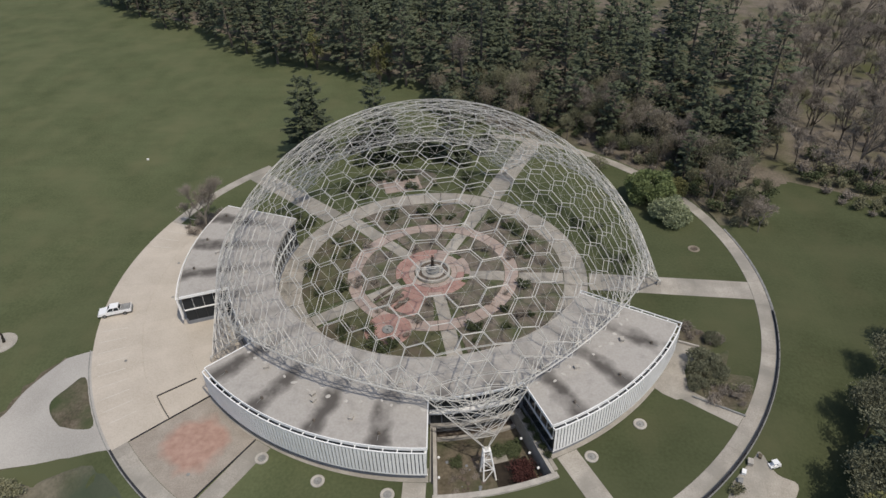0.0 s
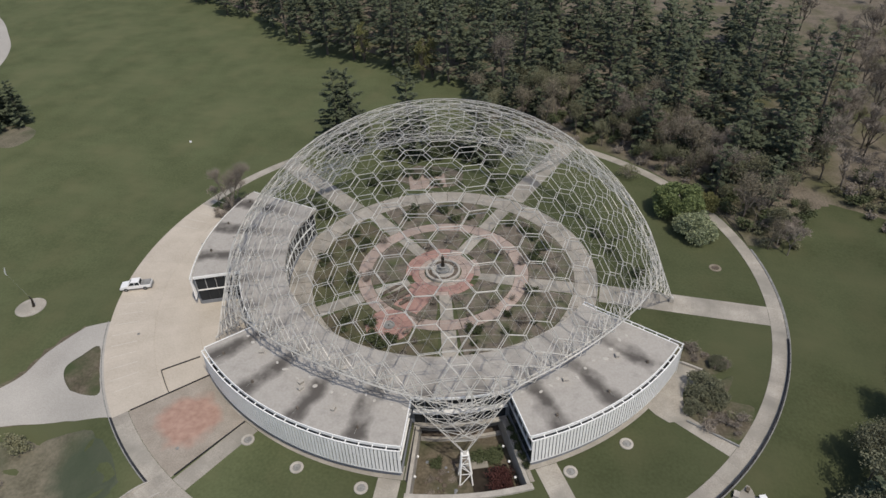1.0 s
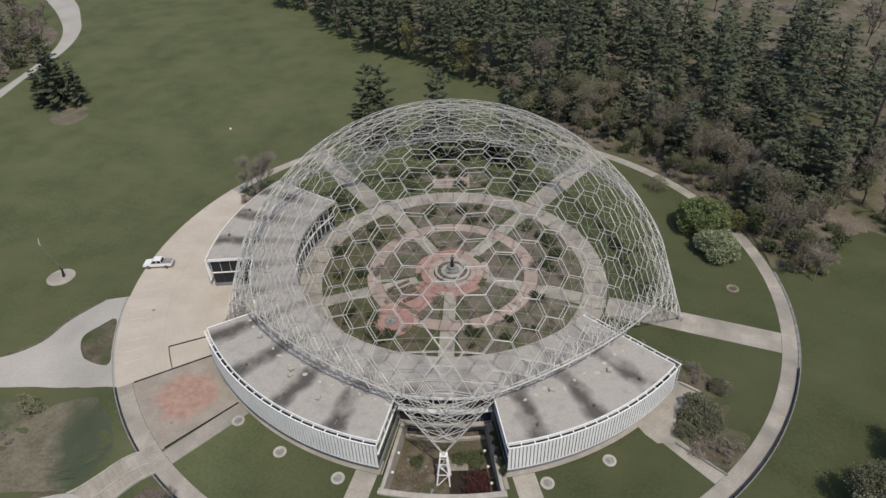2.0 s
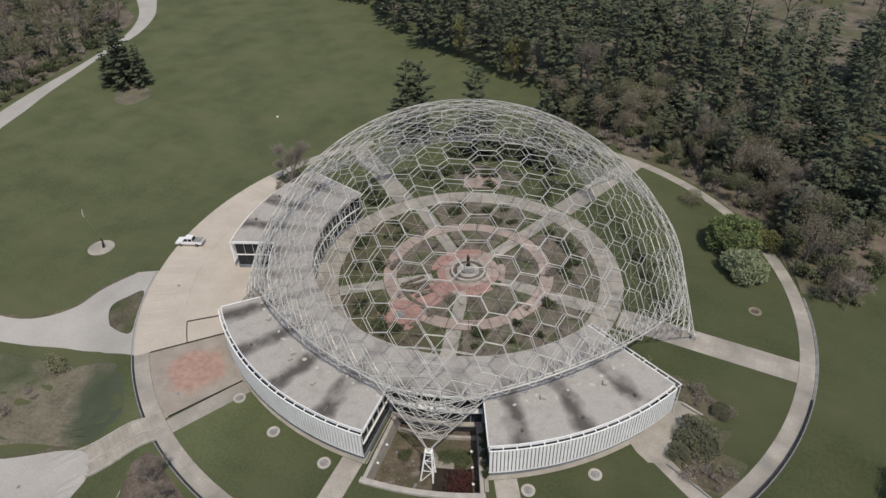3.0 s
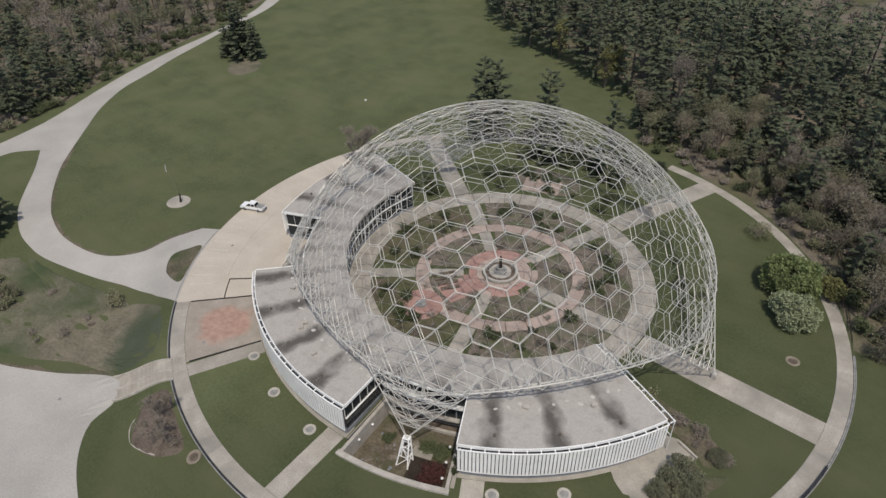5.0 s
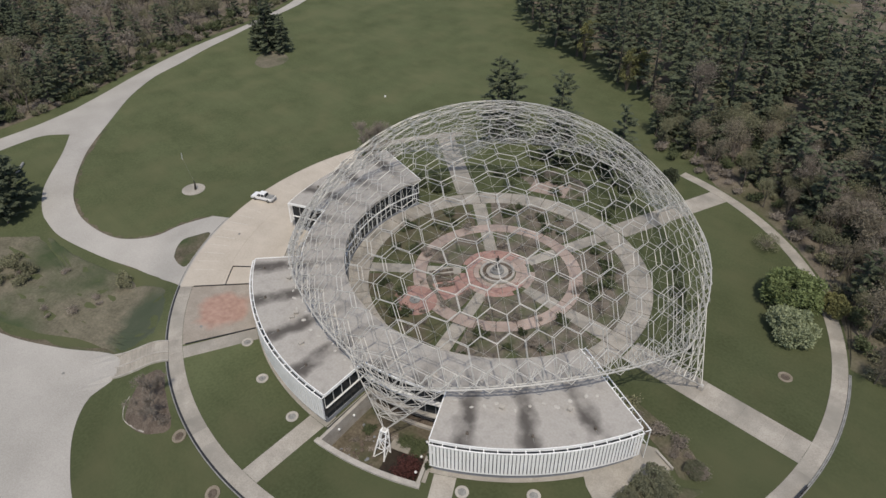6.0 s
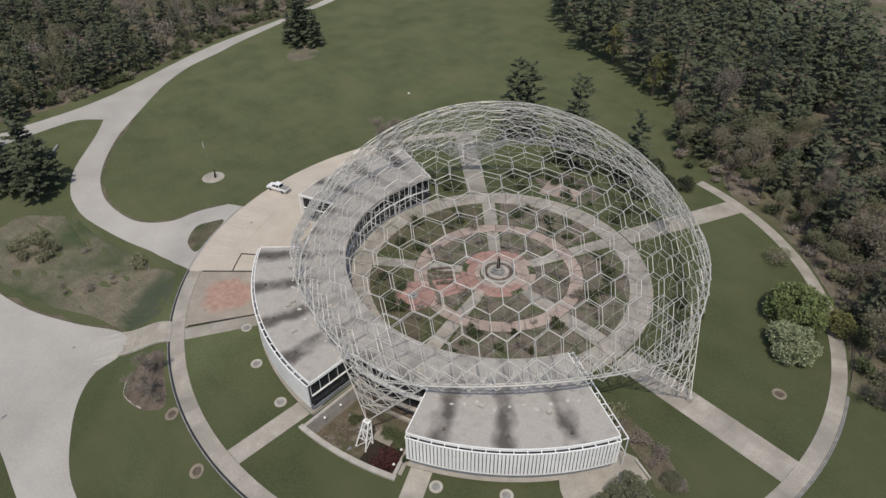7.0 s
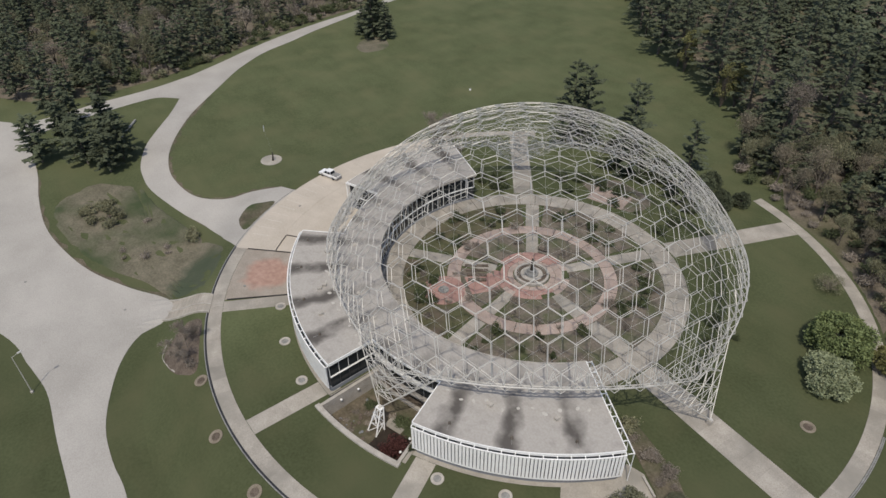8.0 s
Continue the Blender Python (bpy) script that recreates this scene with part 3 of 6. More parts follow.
# apron between the drive and the parking court
part("drive", draped_strip([tuple(polar(59.4, a))[:2] for a in (-154.8, -150, -145, -140, -136, -132.8)], [(-57.4, -27.1), (-57.5, -33.0), (-56.5, -38.0), (-53.0, -42.5), (-48.0, -44.6), (-40.5, -43.7)], 40, 6, 0.056), ASPHALT, road)
LOT_R = [(-131.5, -73.9), (-103.3, -73.8), (-89.8, -75.2), (-77.3, -75.6), (-66.9, -73.8), (-55.9, -70.2), (-46.0, -64.6), (-38.0, -58.9), (-32.7, -60.2), (-31.7, -65.8), (-26.7, -70.3), (-19.7, -73.5), (-12.8, -75.5), (-5.6, -75.8), (1.8, -75.3), (16, -77), (40, -80), (75, -86), (120, -98), (170, -118)]
LOT_L = [(-160, -100), (-135, -118), (-110, -122), (-92, -118), (-80, -110), (-68, -100), (-57, -93), (-46.7, -87.6), (-40.9, -85.3), (-36, -84.4), (-32.4, -83.5), (-25.5, -82.2), (-14.8, -82.3), (-3.0, -82.1), (6, -82.5), (18, -84), (40, -87), (75, -93), (118, -105), (167, -125)]
lower = thing("lower_parking_lot", "large pale asphalt parking lot below the terrace", "parking lot", kind="structure")
part("surface", draped_strip(LOT_R, LOT_L, 180, 10), ASPHALT, lower)
for edge in (ROAD_OUT[1:], list(reversed(ROAD_IN)), FAR_OUT[0:9], LOT_R[1:8]):
    part("verge", verge(list(reversed(edge)) if edge in (ROAD_OUT[1:], FAR_OUT[0:9]) else edge, 0.9), WILD, road, "ragged strip of bare earth beside the drive")
steps = thing("garden_steps", "broad concrete steps from the lower lot up to the ring walk", "steps", kind="structure")
ramp_l = [Vector(p) for p in ((-28.2, -52.2, 0), (-32.5, -55.6, 0), (-37.4, -58.9, 0))]
ramp_r = [Vector(p) for p in ((-24.0, -54.3, 0), (-28.1, -58.2, 0), (-32.7, -61.6, 0))]


def ramp_at(line, u):
    v = u * 2
    return line[0].lerp(line[1], v) if v < 1 else line[1].lerp(line[2], v - 1)


def tread(u0, u1, lo, hi, low, high):
    """A flat block between two stations of the ramp, from lo to hi across it."""
    quad = [ramp_at(ramp_l, u).lerp(ramp_at(ramp_r, u), k) for u, k in ((u0, lo), (u1, lo), (u1, hi), (u0, hi))]
    mid = sum(quad, Vector()) / 4
    z = terrain(mid.x, mid.y)
    sh = Shape().add([(q.x, q.y, z + h) for h in (low, high) for q in quad], [(3, 2, 1, 0), (4, 5, 6, 7), (0, 1, 5, 4), (1, 2, 6, 5), (2, 3, 7, 6), (3, 0, 4, 7)])
    return sh


for i in range(36):
    part("step", tread(i / 36, (i + 0.99) / 36, 0.0, 1.0, -0.8, 0.14), CONCRETE, steps)
for lo, hi in ((-0.01, 0.03), (0.55, 0.6), (0.97, 1.02)):
    vs = []
    for i in range(13):
        for k, h in ((lo, -0.3), (hi, -0.3), (hi, 0.34), (lo, 0.34)):
            q = ramp_at(ramp_l, i / 12).lerp(ramp_at(ramp_r, i / 12), k)
            vs.append((q.x, q.y, terrain(q.x, q.y) + h))
    fs = [(4 * i + k, 4 * i + (k + 1) % 4, 4 * i + 4 + (k + 1) % 4, 4 * i + 4 + k) for i in range(12) for k in range(4)]
    part("side_wall", Shape().add(vs, fs + [(3, 2, 1, 0), (48, 49, 50, 51)]), KERB, steps)
island = [(-51.1, -39.9), (-54.1, -37.7), (-55.4, -35.3), (-53.8, -32.9), (-51.9, -30.6), (-48.2, -35.6), (-44.9, -40.0), (-46.9, -40.7)]
tagged(part("island_bed", draped_patch(island, 0.22, 6, 0.1), WILD), "brown planted island between drive and parking court", "traffic island", kind="structure")
slope = [(-77.0, -74.4), (-87.0, -72.5), (-89.0, -62.0), (-81.0, -54.4), (-70.0, -52.6), (-60.0, -49.6), (-50.0, -47.0), (-42.0, -45.0), (-36.0, -47.4), (-30.8, -52.2), (-36.6, -58.0), (-45.5, -62.2), (-55.0, -68.2), (-66.0, -72.2)]
BANK = material("weedy_bank", (0.105, 0.098, 0.070), (0.185, 0.167, 0.125), 0.95, 0.3, 2.2, 0.9, spec=0.1, third=(0.055, 0.072, 0.036), third_scale=0.09)


def ivy_tone(m):
    """Dark ground cover with a ragged edge has grown over one end of the bank."""
    n, l = m.node_tree.nodes, m.node_tree.links
    b = n["Principled BSDF"]
    old = b.inputs["Base Color"].links[0].from_socket
    geo, far, rag = n.new("ShaderNodeNewGeometry"), n.new("ShaderNodeVectorMath"), n.new("ShaderNodeTexNoise")
    far.operation = "DISTANCE"
    far.inputs[1].default_value = (-37.5, -50.5, -2.0)
    l.new(geo.outputs["Position"], far.inputs[0])
    rag.inputs["Scale"].default_value, rag.inputs["Detail"].default_value = 0.22, 7.0
    l.new(geo.outputs["Position"], rag.inputs["Vector"])
    total = n.new("ShaderNodeMath")
    total.operation = "MULTIPLY_ADD"
    l.new(rag.outputs["Fac"], total.inputs[0])
    total.inputs[1].default_value = 14.0
    l.new(far.outputs["Value"], total.inputs[2])
    cover = n.new("ShaderNodeMapRange")
    cover.inputs[1].default_value, cover.inputs[2].default_value = 12.5, 16.5
    cover.inputs[3].default_value, cover.inputs[4].default_value = 0.85, 0.0
    l.new(total.outputs[0], cover.inputs[0])
    mx = n.new("ShaderNodeMix")
    mx.data_type = "RGBA"
    l.new(cover.outputs[0], mx.inputs["Factor"])
    l.new(old, mx.inputs["A"])
    mx.inputs["B"].default_value = (0.060, 0.076, 0.050, 1)
    l.new(mx.outputs["Result"], b.inputs["Base Color"])


ivy_tone(BANK)
tagged(part("wild_bank", draped_patch(slope, 0.08, 10, 0.25), BANK), "brown overgrown bank above the lower lot", "bank", kind="structure")
bed8 = [(-26.0, -58.0), (-23.3, -55.7), (-17.2, -57.9), (-12.9, -59.2), (-11.0, -60.8), (-13.0, -62.6), (-16.2, -63.9), (-20.7, -64.3), (-23.0, -63.6), (-24.6, -61.4), (-25.4, -59.9)]
tagged(part("shrub_bed", draped_patch(bed8, 0.1, 7, 0.12), SOIL), "brown mulch bed with bare shrubs below the wall", "flower bed", kind="structure")
tagged(part("bed_edge", verge([(-24.7, -61.4), (-24.3, -62.8), (-21.9, -64.1), (-18.5, -63.9), (-15.6, -63.3)], 0.16, 0.14), KERB), "pale stone edging of the mulch bed", "edging", kind="structure")
mulch = [(-121, 33), (-123, 39), (-130, 42), (-136, 40), (-136, 35), (-130, 28.5), (-123, 28)]
tagged(part("mulch_ring", draped_patch(mulch, 0.06, 5, 0.1), BANK), "brown bare patch under the roadside pine", "bare patch", kind="structure")
pad = [(44.2, -40.6), (48.4, -35.9), (49.6, -34.9), (51.4, -37.8), (54.7, -38.5), (53.0, -42.0), (50, -48), (42, -47)]
tagged(part("service_pad", draped_patch(pad, 0.06, 6), CONCRETE), "pale concrete service pad below the wall", "service pad", kind="structure")
FOREST_FLOOR = material("leaf_litter", (0.10, 0.086, 0.066), (0.20, 0.172, 0.138), 0.95, 0.3, 2.5, 0.8, spec=0.1, third=(0.08, 0.085, 0.04), third_scale=0.06)
litter = [tuple(polar(59.7, a))[:2] for a in (19, 24, 29, 34, 40, 46, 52, 58, 64, 70, 75)] + [(8, 66), (0, 79), (-9, 88), (-40, 106), (-74, 123), (-109, 146), (-168, 188), (-260, 330), (-100, 380), (120, 380), (300, 300), (300, 60), (160, 20), (100, 30), (85, 36), (74, 38), (66, 28), (62, 20)]
tagged(part("forest_floor", draped_patch(litter, 0.2, 24, 0.3), FOREST_FLOOR), "brown leaf litter under the woods", "forest floor", kind="structure")
litter2 = [(-140, -38), (-145, -20), (-152, -4), (-162, 22), (-168, 46), (-180, 76), (-205, 100), (-330, 150), (-360, 60), (-360, -80), (-220, -110), (-150, -74), (-139, -55)]
tagged(part("forest_floor", draped_patch(litter2, 0.3, 20, 0.3), FOREST_FLOOR), "brown leaf litter under the far woods", "forest floor", kind="structure")

# ---- the curved building ----
office = thing("office_building", "low curved office building with pale stained roof and white louvres", "building")
R_IN, R_MID, R_OUT, Z_ROOF, Z_EAVE = 28.4, 36.0, 44.15, 6.38, 5.98
END_C, END_B = -193.5, -24.0
part("ring_roof", Shape().sector(R_IN, R_MID, END_C, END_B, Z_EAVE, Z_ROOF, 1.0), ROOFING, office, "pale roof with dark water stains")
part("ring_fascia", Shape().sector(R_IN - 0.14, R_IN - 0.003, END_C, END_B, Z_EAVE - 0.1, Z_ROOF + 0.06, 1.0), KERB, office)
WINGS = ((-131.5, -83.5), (-61.5, -24.0), (-193.5, -156.0))
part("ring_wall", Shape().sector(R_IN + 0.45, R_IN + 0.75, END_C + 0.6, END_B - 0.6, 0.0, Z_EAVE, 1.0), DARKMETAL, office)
part("core_wall", Shape().sector(R_MID - 1.0, R_MID - 0.6, END_C + 0.6, END_B - 0.6, 0.0, Z_EAVE - 0.003, 1.0), WALLGREY, office)
band = Shape().sector(R_IN + 0.25, R_IN + 0.447, END_C + 0.6, END_B - 0.6, 2.92, 3.12, 1.0)
part("spandrel", band, WHITE, office)
part("sill_band", Shape().sector(R_IN + 0.25, R_IN + 0.447, END_C + 0.6, END_B - 0.6, 0.0, 0.5, 1.0), WALLGREY, office)
pane_hi = Shape().sector(R_IN + 0.40, R_IN + 0.445, -1.38, 1.38, 3.15, 5.93, 1.4).mesh("pane", GLASS)
pane_lo = Shape().sector(R_IN + 0.40, R_IN + 0.445, -1.38, 1.38, 0.52, 2.88, 1.4).mesh("pane", GLASS)
mull = Shape().sector(R_IN + 0.3, R_IN + 0.447, -0.07, 0.07, 0.0, 5.97, 1.0).mesh("mullion", WHITE)
for i in range(56):
    a = END_C + 2.2 + i * 3.0
    part("pane", pane_hi, GLASS, office).matrix_basis = pose(0, 0, 0, 0, 0, a)
    part("pane", pane_lo, GLASS, office).matrix_basis = pose(0, 0, 0, 0, 0, a)
    part("mullion", mull, WHITE, office).matrix_basis = pose(0, 0, 0, 0, 0, a + 1.5)


def glazed_end(owner, az, r0, r1, side):
    """A straight glazed wall along one azimuth; side is the way it faces (+1: growing azimuth)."""
    def at(r, off, z):
        c, s = math.cos(radians(az)), math.sin(radians(az))
        return (r * c - off * side * s, r * s + off * side * c, z)

    mid, length = (r0 + r1) / 2, r1 - r0
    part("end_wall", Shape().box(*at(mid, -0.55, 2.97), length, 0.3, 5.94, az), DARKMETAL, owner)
    part("spandrel", Shape().box(*at(mid, -0.3, 3.15), length, 0.3, 0.12, az), WHITE, owner)
    part("base_wall", Shape().box(*at(mid, -0.33, 0.35), length, 0.2, 0.7, az), WALLGREY, owner)
    n = max(2, round(length / 1.7))
    for i in range(n):
        r = r0 + length * (i + 0.5) / n
        part("pane", Shape().box(*at(r, -0.37, 4.6), length / n - 0.16, 0.05, 2.6, az), GLASS, owner)
        part("pane", Shape().box(*at(r, -0.37, 1.8), length / n - 0.16, 0.05, 2.1, az), GLASS, owner)
    for i in range(n + 1):
        r = r0 + length * i / n
        part("mullion", Shape().box(*at(r, -0.32, 4.6), 0.045, 0.1, 2.62, az), WHITE, owner)


def wing(a0, a1, name_label, edge=WHITE):
    w = part("wing_wall", Shape().sector(42.3, 42.6, a0 + 0.6, a1 - 0.6, 0.0, Z_EAVE, 1.0), WALLGREY, office, name_label)
    part("wing_roof", Shape().sector(R_MID + 0.003, R_OUT, a0, a1, Z_EAVE, Z_ROOF, 1.0), ROOFING, w, "pale roof with dark water stains")
    part("roof_edge", Shape().sector(R_OUT + 0.003, R_OUT + 0.12, a0, a1, Z_EAVE - 0.05, Z_ROOF + 0.06, 1.0), edge, w)
    part("rim_beam", Shape().sector(44.65, 44.8, a0, a1, Z_EAVE - 0.06, Z_EAVE + 0.08, 1.0), WHITE, w)
    part("base_rail", Shape().sector(44.62, 44.77, a0, a1, 1.44, 1.52, 1.0), WHITE, w)
    part("plinth", Shape().sector(42.6, 44.2, a0 + 0.5, a1 - 0.5, 0.0, 1.1, 1.0), WALLGREY, w)
    k = round((a1 - a0) / 2.4)
    br = Shape().box(44.46, 0, Z_EAVE + 0.04, 0.376, 0.12, 0.14).mesh("bracket", WHITE)
    for i in range(k + 1):
        part("bracket", br, WHITE, w).matrix_basis = pose(0, 0, 0, 0, 0, a0 + (a1 - a0) * i / k)
    n = round((a1 - a0) / 0.645)
    top = Z_EAVE - 0.063
    fin = Shape().add([(44.77, -0.19, 1.523), (44.77, 0.19, 1.523), (44.53, 0.14, 1.523), (44.77, -0.19, top), (44.77, 0.19, top), (44.53, 0.14, top)], [(0, 1, 4, 3), (1, 2, 5, 4), (2, 0, 3, 5), (0, 2, 1), (3, 4, 5)]).mesh("louvre", WHITE)
    for i in range(n):
        part("louvre", fin, WHITE, w).matrix_basis = pose(0, 0, 0, 0, 0, a0 + (a1 - a0) * (i + 0.5) / n)
    return w


wing_a = wing(*WINGS[0], "curved two-storey wing behind white louvres")
wing_b = wing(*WINGS[1], "curved two-storey wing behind white louvres")
wing_c = wing(*WINGS[2], "curved two-storey wing beside the parking court", KERB)
glazed_end(wing_a, -83.5, R_MID - 0.5, 44.0, 1)
glazed_end(wing_a, -131.5, R_MID - 0.5, 44.0, -1)
glazed_end(wing_b, -61.5, R_MID - 0.5, 44.0, -1)
glazed_end(wing_b, -24.0, R_IN + 0.3, 44.0, 1)
glazed_end(wing_c, -156.0, R_MID - 0.5, 44.0, 1)
glazed_end(wing_c, -193.5, R_IN + 0.3, 44.0, -1)
for owner, az, r0, side in ((wing_a, -83.5, R_MID, 1), (wing_a, -131.5, R_MID, -1), (wing_b, -61.5, R_MID, -1), (wing_b, -24.0, R_IN, 1), (wing_c, -156.0, R_MID, 1), (wing_c, -193.5, R_IN, -1)):
    c, s = math.cos(radians(az)), math.sin(radians(az))
    m = (r0 + 44.15) / 2
    part("end_fascia", Shape().box(m * c - 0.08 * side * s, m * s + 0.08 * side * c, 6.2, 44.15 - r0, 0.14, 0.5, az), WHITE, owner)
# open sunshade frame along the free end
c, s = math.cos(radians(-24)), math.sin(radians(-24))
frame_sh = Shape().box(36.5 * c - 1.0 * s, 36.5 * s + 1.0 * c, 6.1, 16.5, 0.14, 0.16, -24).box(36.5 * c - 1.0 * s, 36.5 * s + 1.0 * c, 3.1, 16.5, 0.1, 0.1, -24)
for i in range(9):
    r = 28.4 + i * 2.03
    frame_sh.box(r * c - 0.58 * s, r * s + 0.58 * c, 6.1, 0.1, 0.8, 0.12, -24).box(r * c - 1.0 * s, r * s + 1.0 * c, 3.05, 0.1, 0.1, 6.1, -24)
part("sunshade_frame", frame_sh, WHITE, wing_b, "white open sunshade frame")
for b0, b1 in ((-83.3, -61.7), (-155.8, -131.7)):
    part("ring_fascia", Shape().sector(R_MID + 0.003, R_MID + 0.15, b0, b1, Z_EAVE + 0.05, Z_ROOF + 0.06, 1.0), WHITE, office)
    part("floor_beam", Shape().sector(R_MID - 0.59, R_MID + 0.1, b0, b1, 0.01, 0.3, 1.0), KERB, office)
    part("spandrel", Shape().sector(R_MID - 0.59, R_MID + 0.1, b0, b1, 2.95, 3.2, 1.0), WHITE, office)
    for i in range(8):
        a = b0 + (b1 - b0) * (i + 0.5) / 8
        part("pane", Shape().sector(R_MID - 0.59, R_MID - 0.5, a - 1.2, a + 1.2, 3.4, 5.85, 1.2), GLASS, office)
        part("pane", Shape().sector(R_MID - 0.59, R_MID - 0.5, a - 1.2, a + 1.2, 0.4, 2.7, 1.2), GLASS, office)
# small things on the roof
pads = random.Random(17)
# thin pale discs paint the row of sun spots onto the roof
SUN_SPOT = material("pale_sun_spot", (0.40, 0.38, 0.35), (0.50, 0.48, 0.45), 0.95, 1.5, 6.0, 0.2)
spot_mesh = Shape().lathe([(0.42, 0), (0.38, 0.03), (0.2, 0.05)], sides=9).mesh("roof_patch", SUN_SPOT)
for a0, a1 in WINGS:
    for i in range(round((a1 - a0) / 3.2)):
        o = part("roof_patch", spot_mesh, SUN_SPOT, office, "pale disc painted as a sun spot on the roof")
        o.matrix_basis = pose(*polar(pads.choice((36.9, 37.2, 37.9)) + pads.gauss(0, 0.15), a0 + 2 + i * 3.2 + pads.gauss(0, 0.5), Z_ROOF + 0.004), 0, 0, pads.uniform(0, 180))
        o.scale = (pads.uniform(0.6, 1.2), pads.uniform(0.4, 0.8), 1)
skylight = thing("skylight", "small white domed skylight on the roof", "skylight", "skylights on the roof", at=polar(33.2, -90, Z_ROOF))
part("kerb", Shape().lathe([(0.42, 0), (0.42, 0.14), (0.37, 0.16)], sides=14), KERB, skylight)
part("dome", Shape().lathe([(0.36, 0.161), (0.33, 0.26), (0.22, 0.33), (0.08, 0.36)], sides=14), KERB, skylight)
for i in range(14):
    a = -30 - 12 * i
    if i != 5:
        copy_thing(skylight, pose(*polar(33.2, a, Z_ROOF)))
vent = thing("roof_vent", "small dark roof vent with a thin pipe on the stained roof", "roof vent", "vents on the roof", at=polar(42.3, -43.6, Z_ROOF))
part("chimney", Shape().lathe([(0.24, 0), (0.22, 0.1), (0.15, 0.12), (0.15, 0.3), (0.19, 0.31), (0.19, 0.35), (0.07, 0.4)], sides=10), BARK, vent)
part("pipe", Shape().tube((0.13, 0, 0.08), (1.1, 0.05, 0.06), 0.03, 0.03, 6), STONE, vent)
vent.matrix_basis = pose(*polar(42.3, -43.6, Z_ROOF), 0, 0, -43.6)
for a in (-55.3, -32.0, -92.0, -104.5, -116.5, -127.5, -166.0, -178.0, -189.0):
    copy_thing(vent, pose(*polar(42.3, a, Z_ROOF), 0, 0, a))
box = thing("roof_unit", "small pale box on the stained roof", "roof unit", "units on the roof", at=(*polar(37.6, -49, Z_ROOF),))
part("housing", Shape().box(0, 0, 0.2, 0.7, 0.5, 0.4, 20).box(0, 0, 0.44, 0.8, 0.6, 0.08, 20), KERB, box)
for r, a in ((38.5, -108), (39.4, -107), (38.0, -122), (39.0, -172), (40.5, -98), (38.6, -35)):
    copy_thing(box, pose(*polar(r, a, Z_ROOF), 0, 0, a * 3))

# ---- the sunken court ----
a0, a1, r0, r1 = COURT
tagged(part("court_floor", Shape().sector(r0, r1, a0, a1, -3.3, -3.0, 1.0), WILD), "brown soil floor of the sunken court with low weeds", "court floor", kind="structure")
part_wall = Shape().sector(r1 - 0.05, r1 + 0.75, a0 - 0.8, a1 + 0.8, -3.2, 0.35, 1.0)
tagged(part("court_wall", part_wall, KERB), "pale concrete parapet round the sunken court", "parapet", kind="structure")
for az, sg in ((a0, -1), (a1, 1)):
    c, s = math.cos(radians(az)), math.sin(radians(az))
    tagged(part("court_wall", Shape().box(38.6 * c - 0.25 * sg * s, 38.6 * s + 0.25 * sg * c, -1.52, 16.8, 0.5, 3.4, az), KERB), "concrete side wall of the sunken court", "parapet", kind="structure")
tagged(part("court_wall", Shape().sector(r0 - 0.2, r0, a0, a1, -3.2, -0.1, 1.0), DARKMETAL), "dark rear wall of the sunken court", "wall", kind="structure")
tagged(part("cross_wall", Shape().sector(35.7, 36.15, a0 + 0.1, a1 - 0.1, -3.0, -2.5, 1.0), KERB), "low pale concrete kerb across the sunken court", "kerb", kind="structure")
tagged(part("channel", Shape().sector(34.4, 35.65, a0 + 0.1, a1 - 0.1, -3.0, -2.96, 1.0), SOIL), "dark channel behind the court kerb", "channel", kind="structure")
tagged(part("court_terrace", Shape().sector(30.05, 34.35, a0 + 0.1, a1 - 0.1, -3.0, -2.7, 1.0), CONCRETE), "grey concrete terrace under the building", "terrace", kind="structure")
tagged(part("court_bridge", Shape().sector(30.0, 35.3, a0, a1, -0.3, -0.02, 1.0), KERB), "concrete floor slab spanning the sunken court", "slab", kind="structure")
tagged(part("court_walk", Shape().sector(36.0, 44.8, -83.3, a0 - 0.7, -0.1, 0.06, 1.0), CONCRETE), "narrow concrete walk beside the wing", "walkway", kind="structure")
tagged(part("court_walk", Shape().sector(36.0, 46.6, a1 + 0.75, -61.55, -0.1, 0.05, 1.0), CONCRETE), "narrow concrete walk beside the wing", "walkway", kind="structure")
tagged(part("court_pool", Shape().sector(41.2, 46.7, -71.4, -64.2, -3.2, -2.93, 1.0), WATER), "small dark pool in the sunken court", "pool", kind="structure")
tagged(part("court_patio", Shape().sector(39.2, 41.15, -72.2, -67.8, -3.2, -2.9, 1.0), CONCRETE), "worn pale patio slab beside the pool", "patio", kind="structure")
c, s_ = math.cos(radians(-82.85)), math.sin(radians(-82.85))
tagged(part("slot", Shape().box(40.4 * c, 40.4 * s_, 0.06, 9.4, 0.28, 0.05, -82.85), DARKMETAL), "narrow dark slot beside the court wall", "slot", kind="structure")
wall_lamp = thing("wall_lamp", "small white globe lamp on the court wall", "lamp", "lamps of the court", at=polar(39.6, -64.3, -1.1))
part("globe", Shape().lathe([(0.05, 0.0), (0.16, 0.06), (0.2, 0.18), (0.14, 0.32), (0.04, 0.36)], sides=12), WHITE, wall_lamp)
part("bracket", Shape().box(0.03, 0.17, 0.02, 0.06, 0.5, 0.05, -63), STONE, wall_lamp)
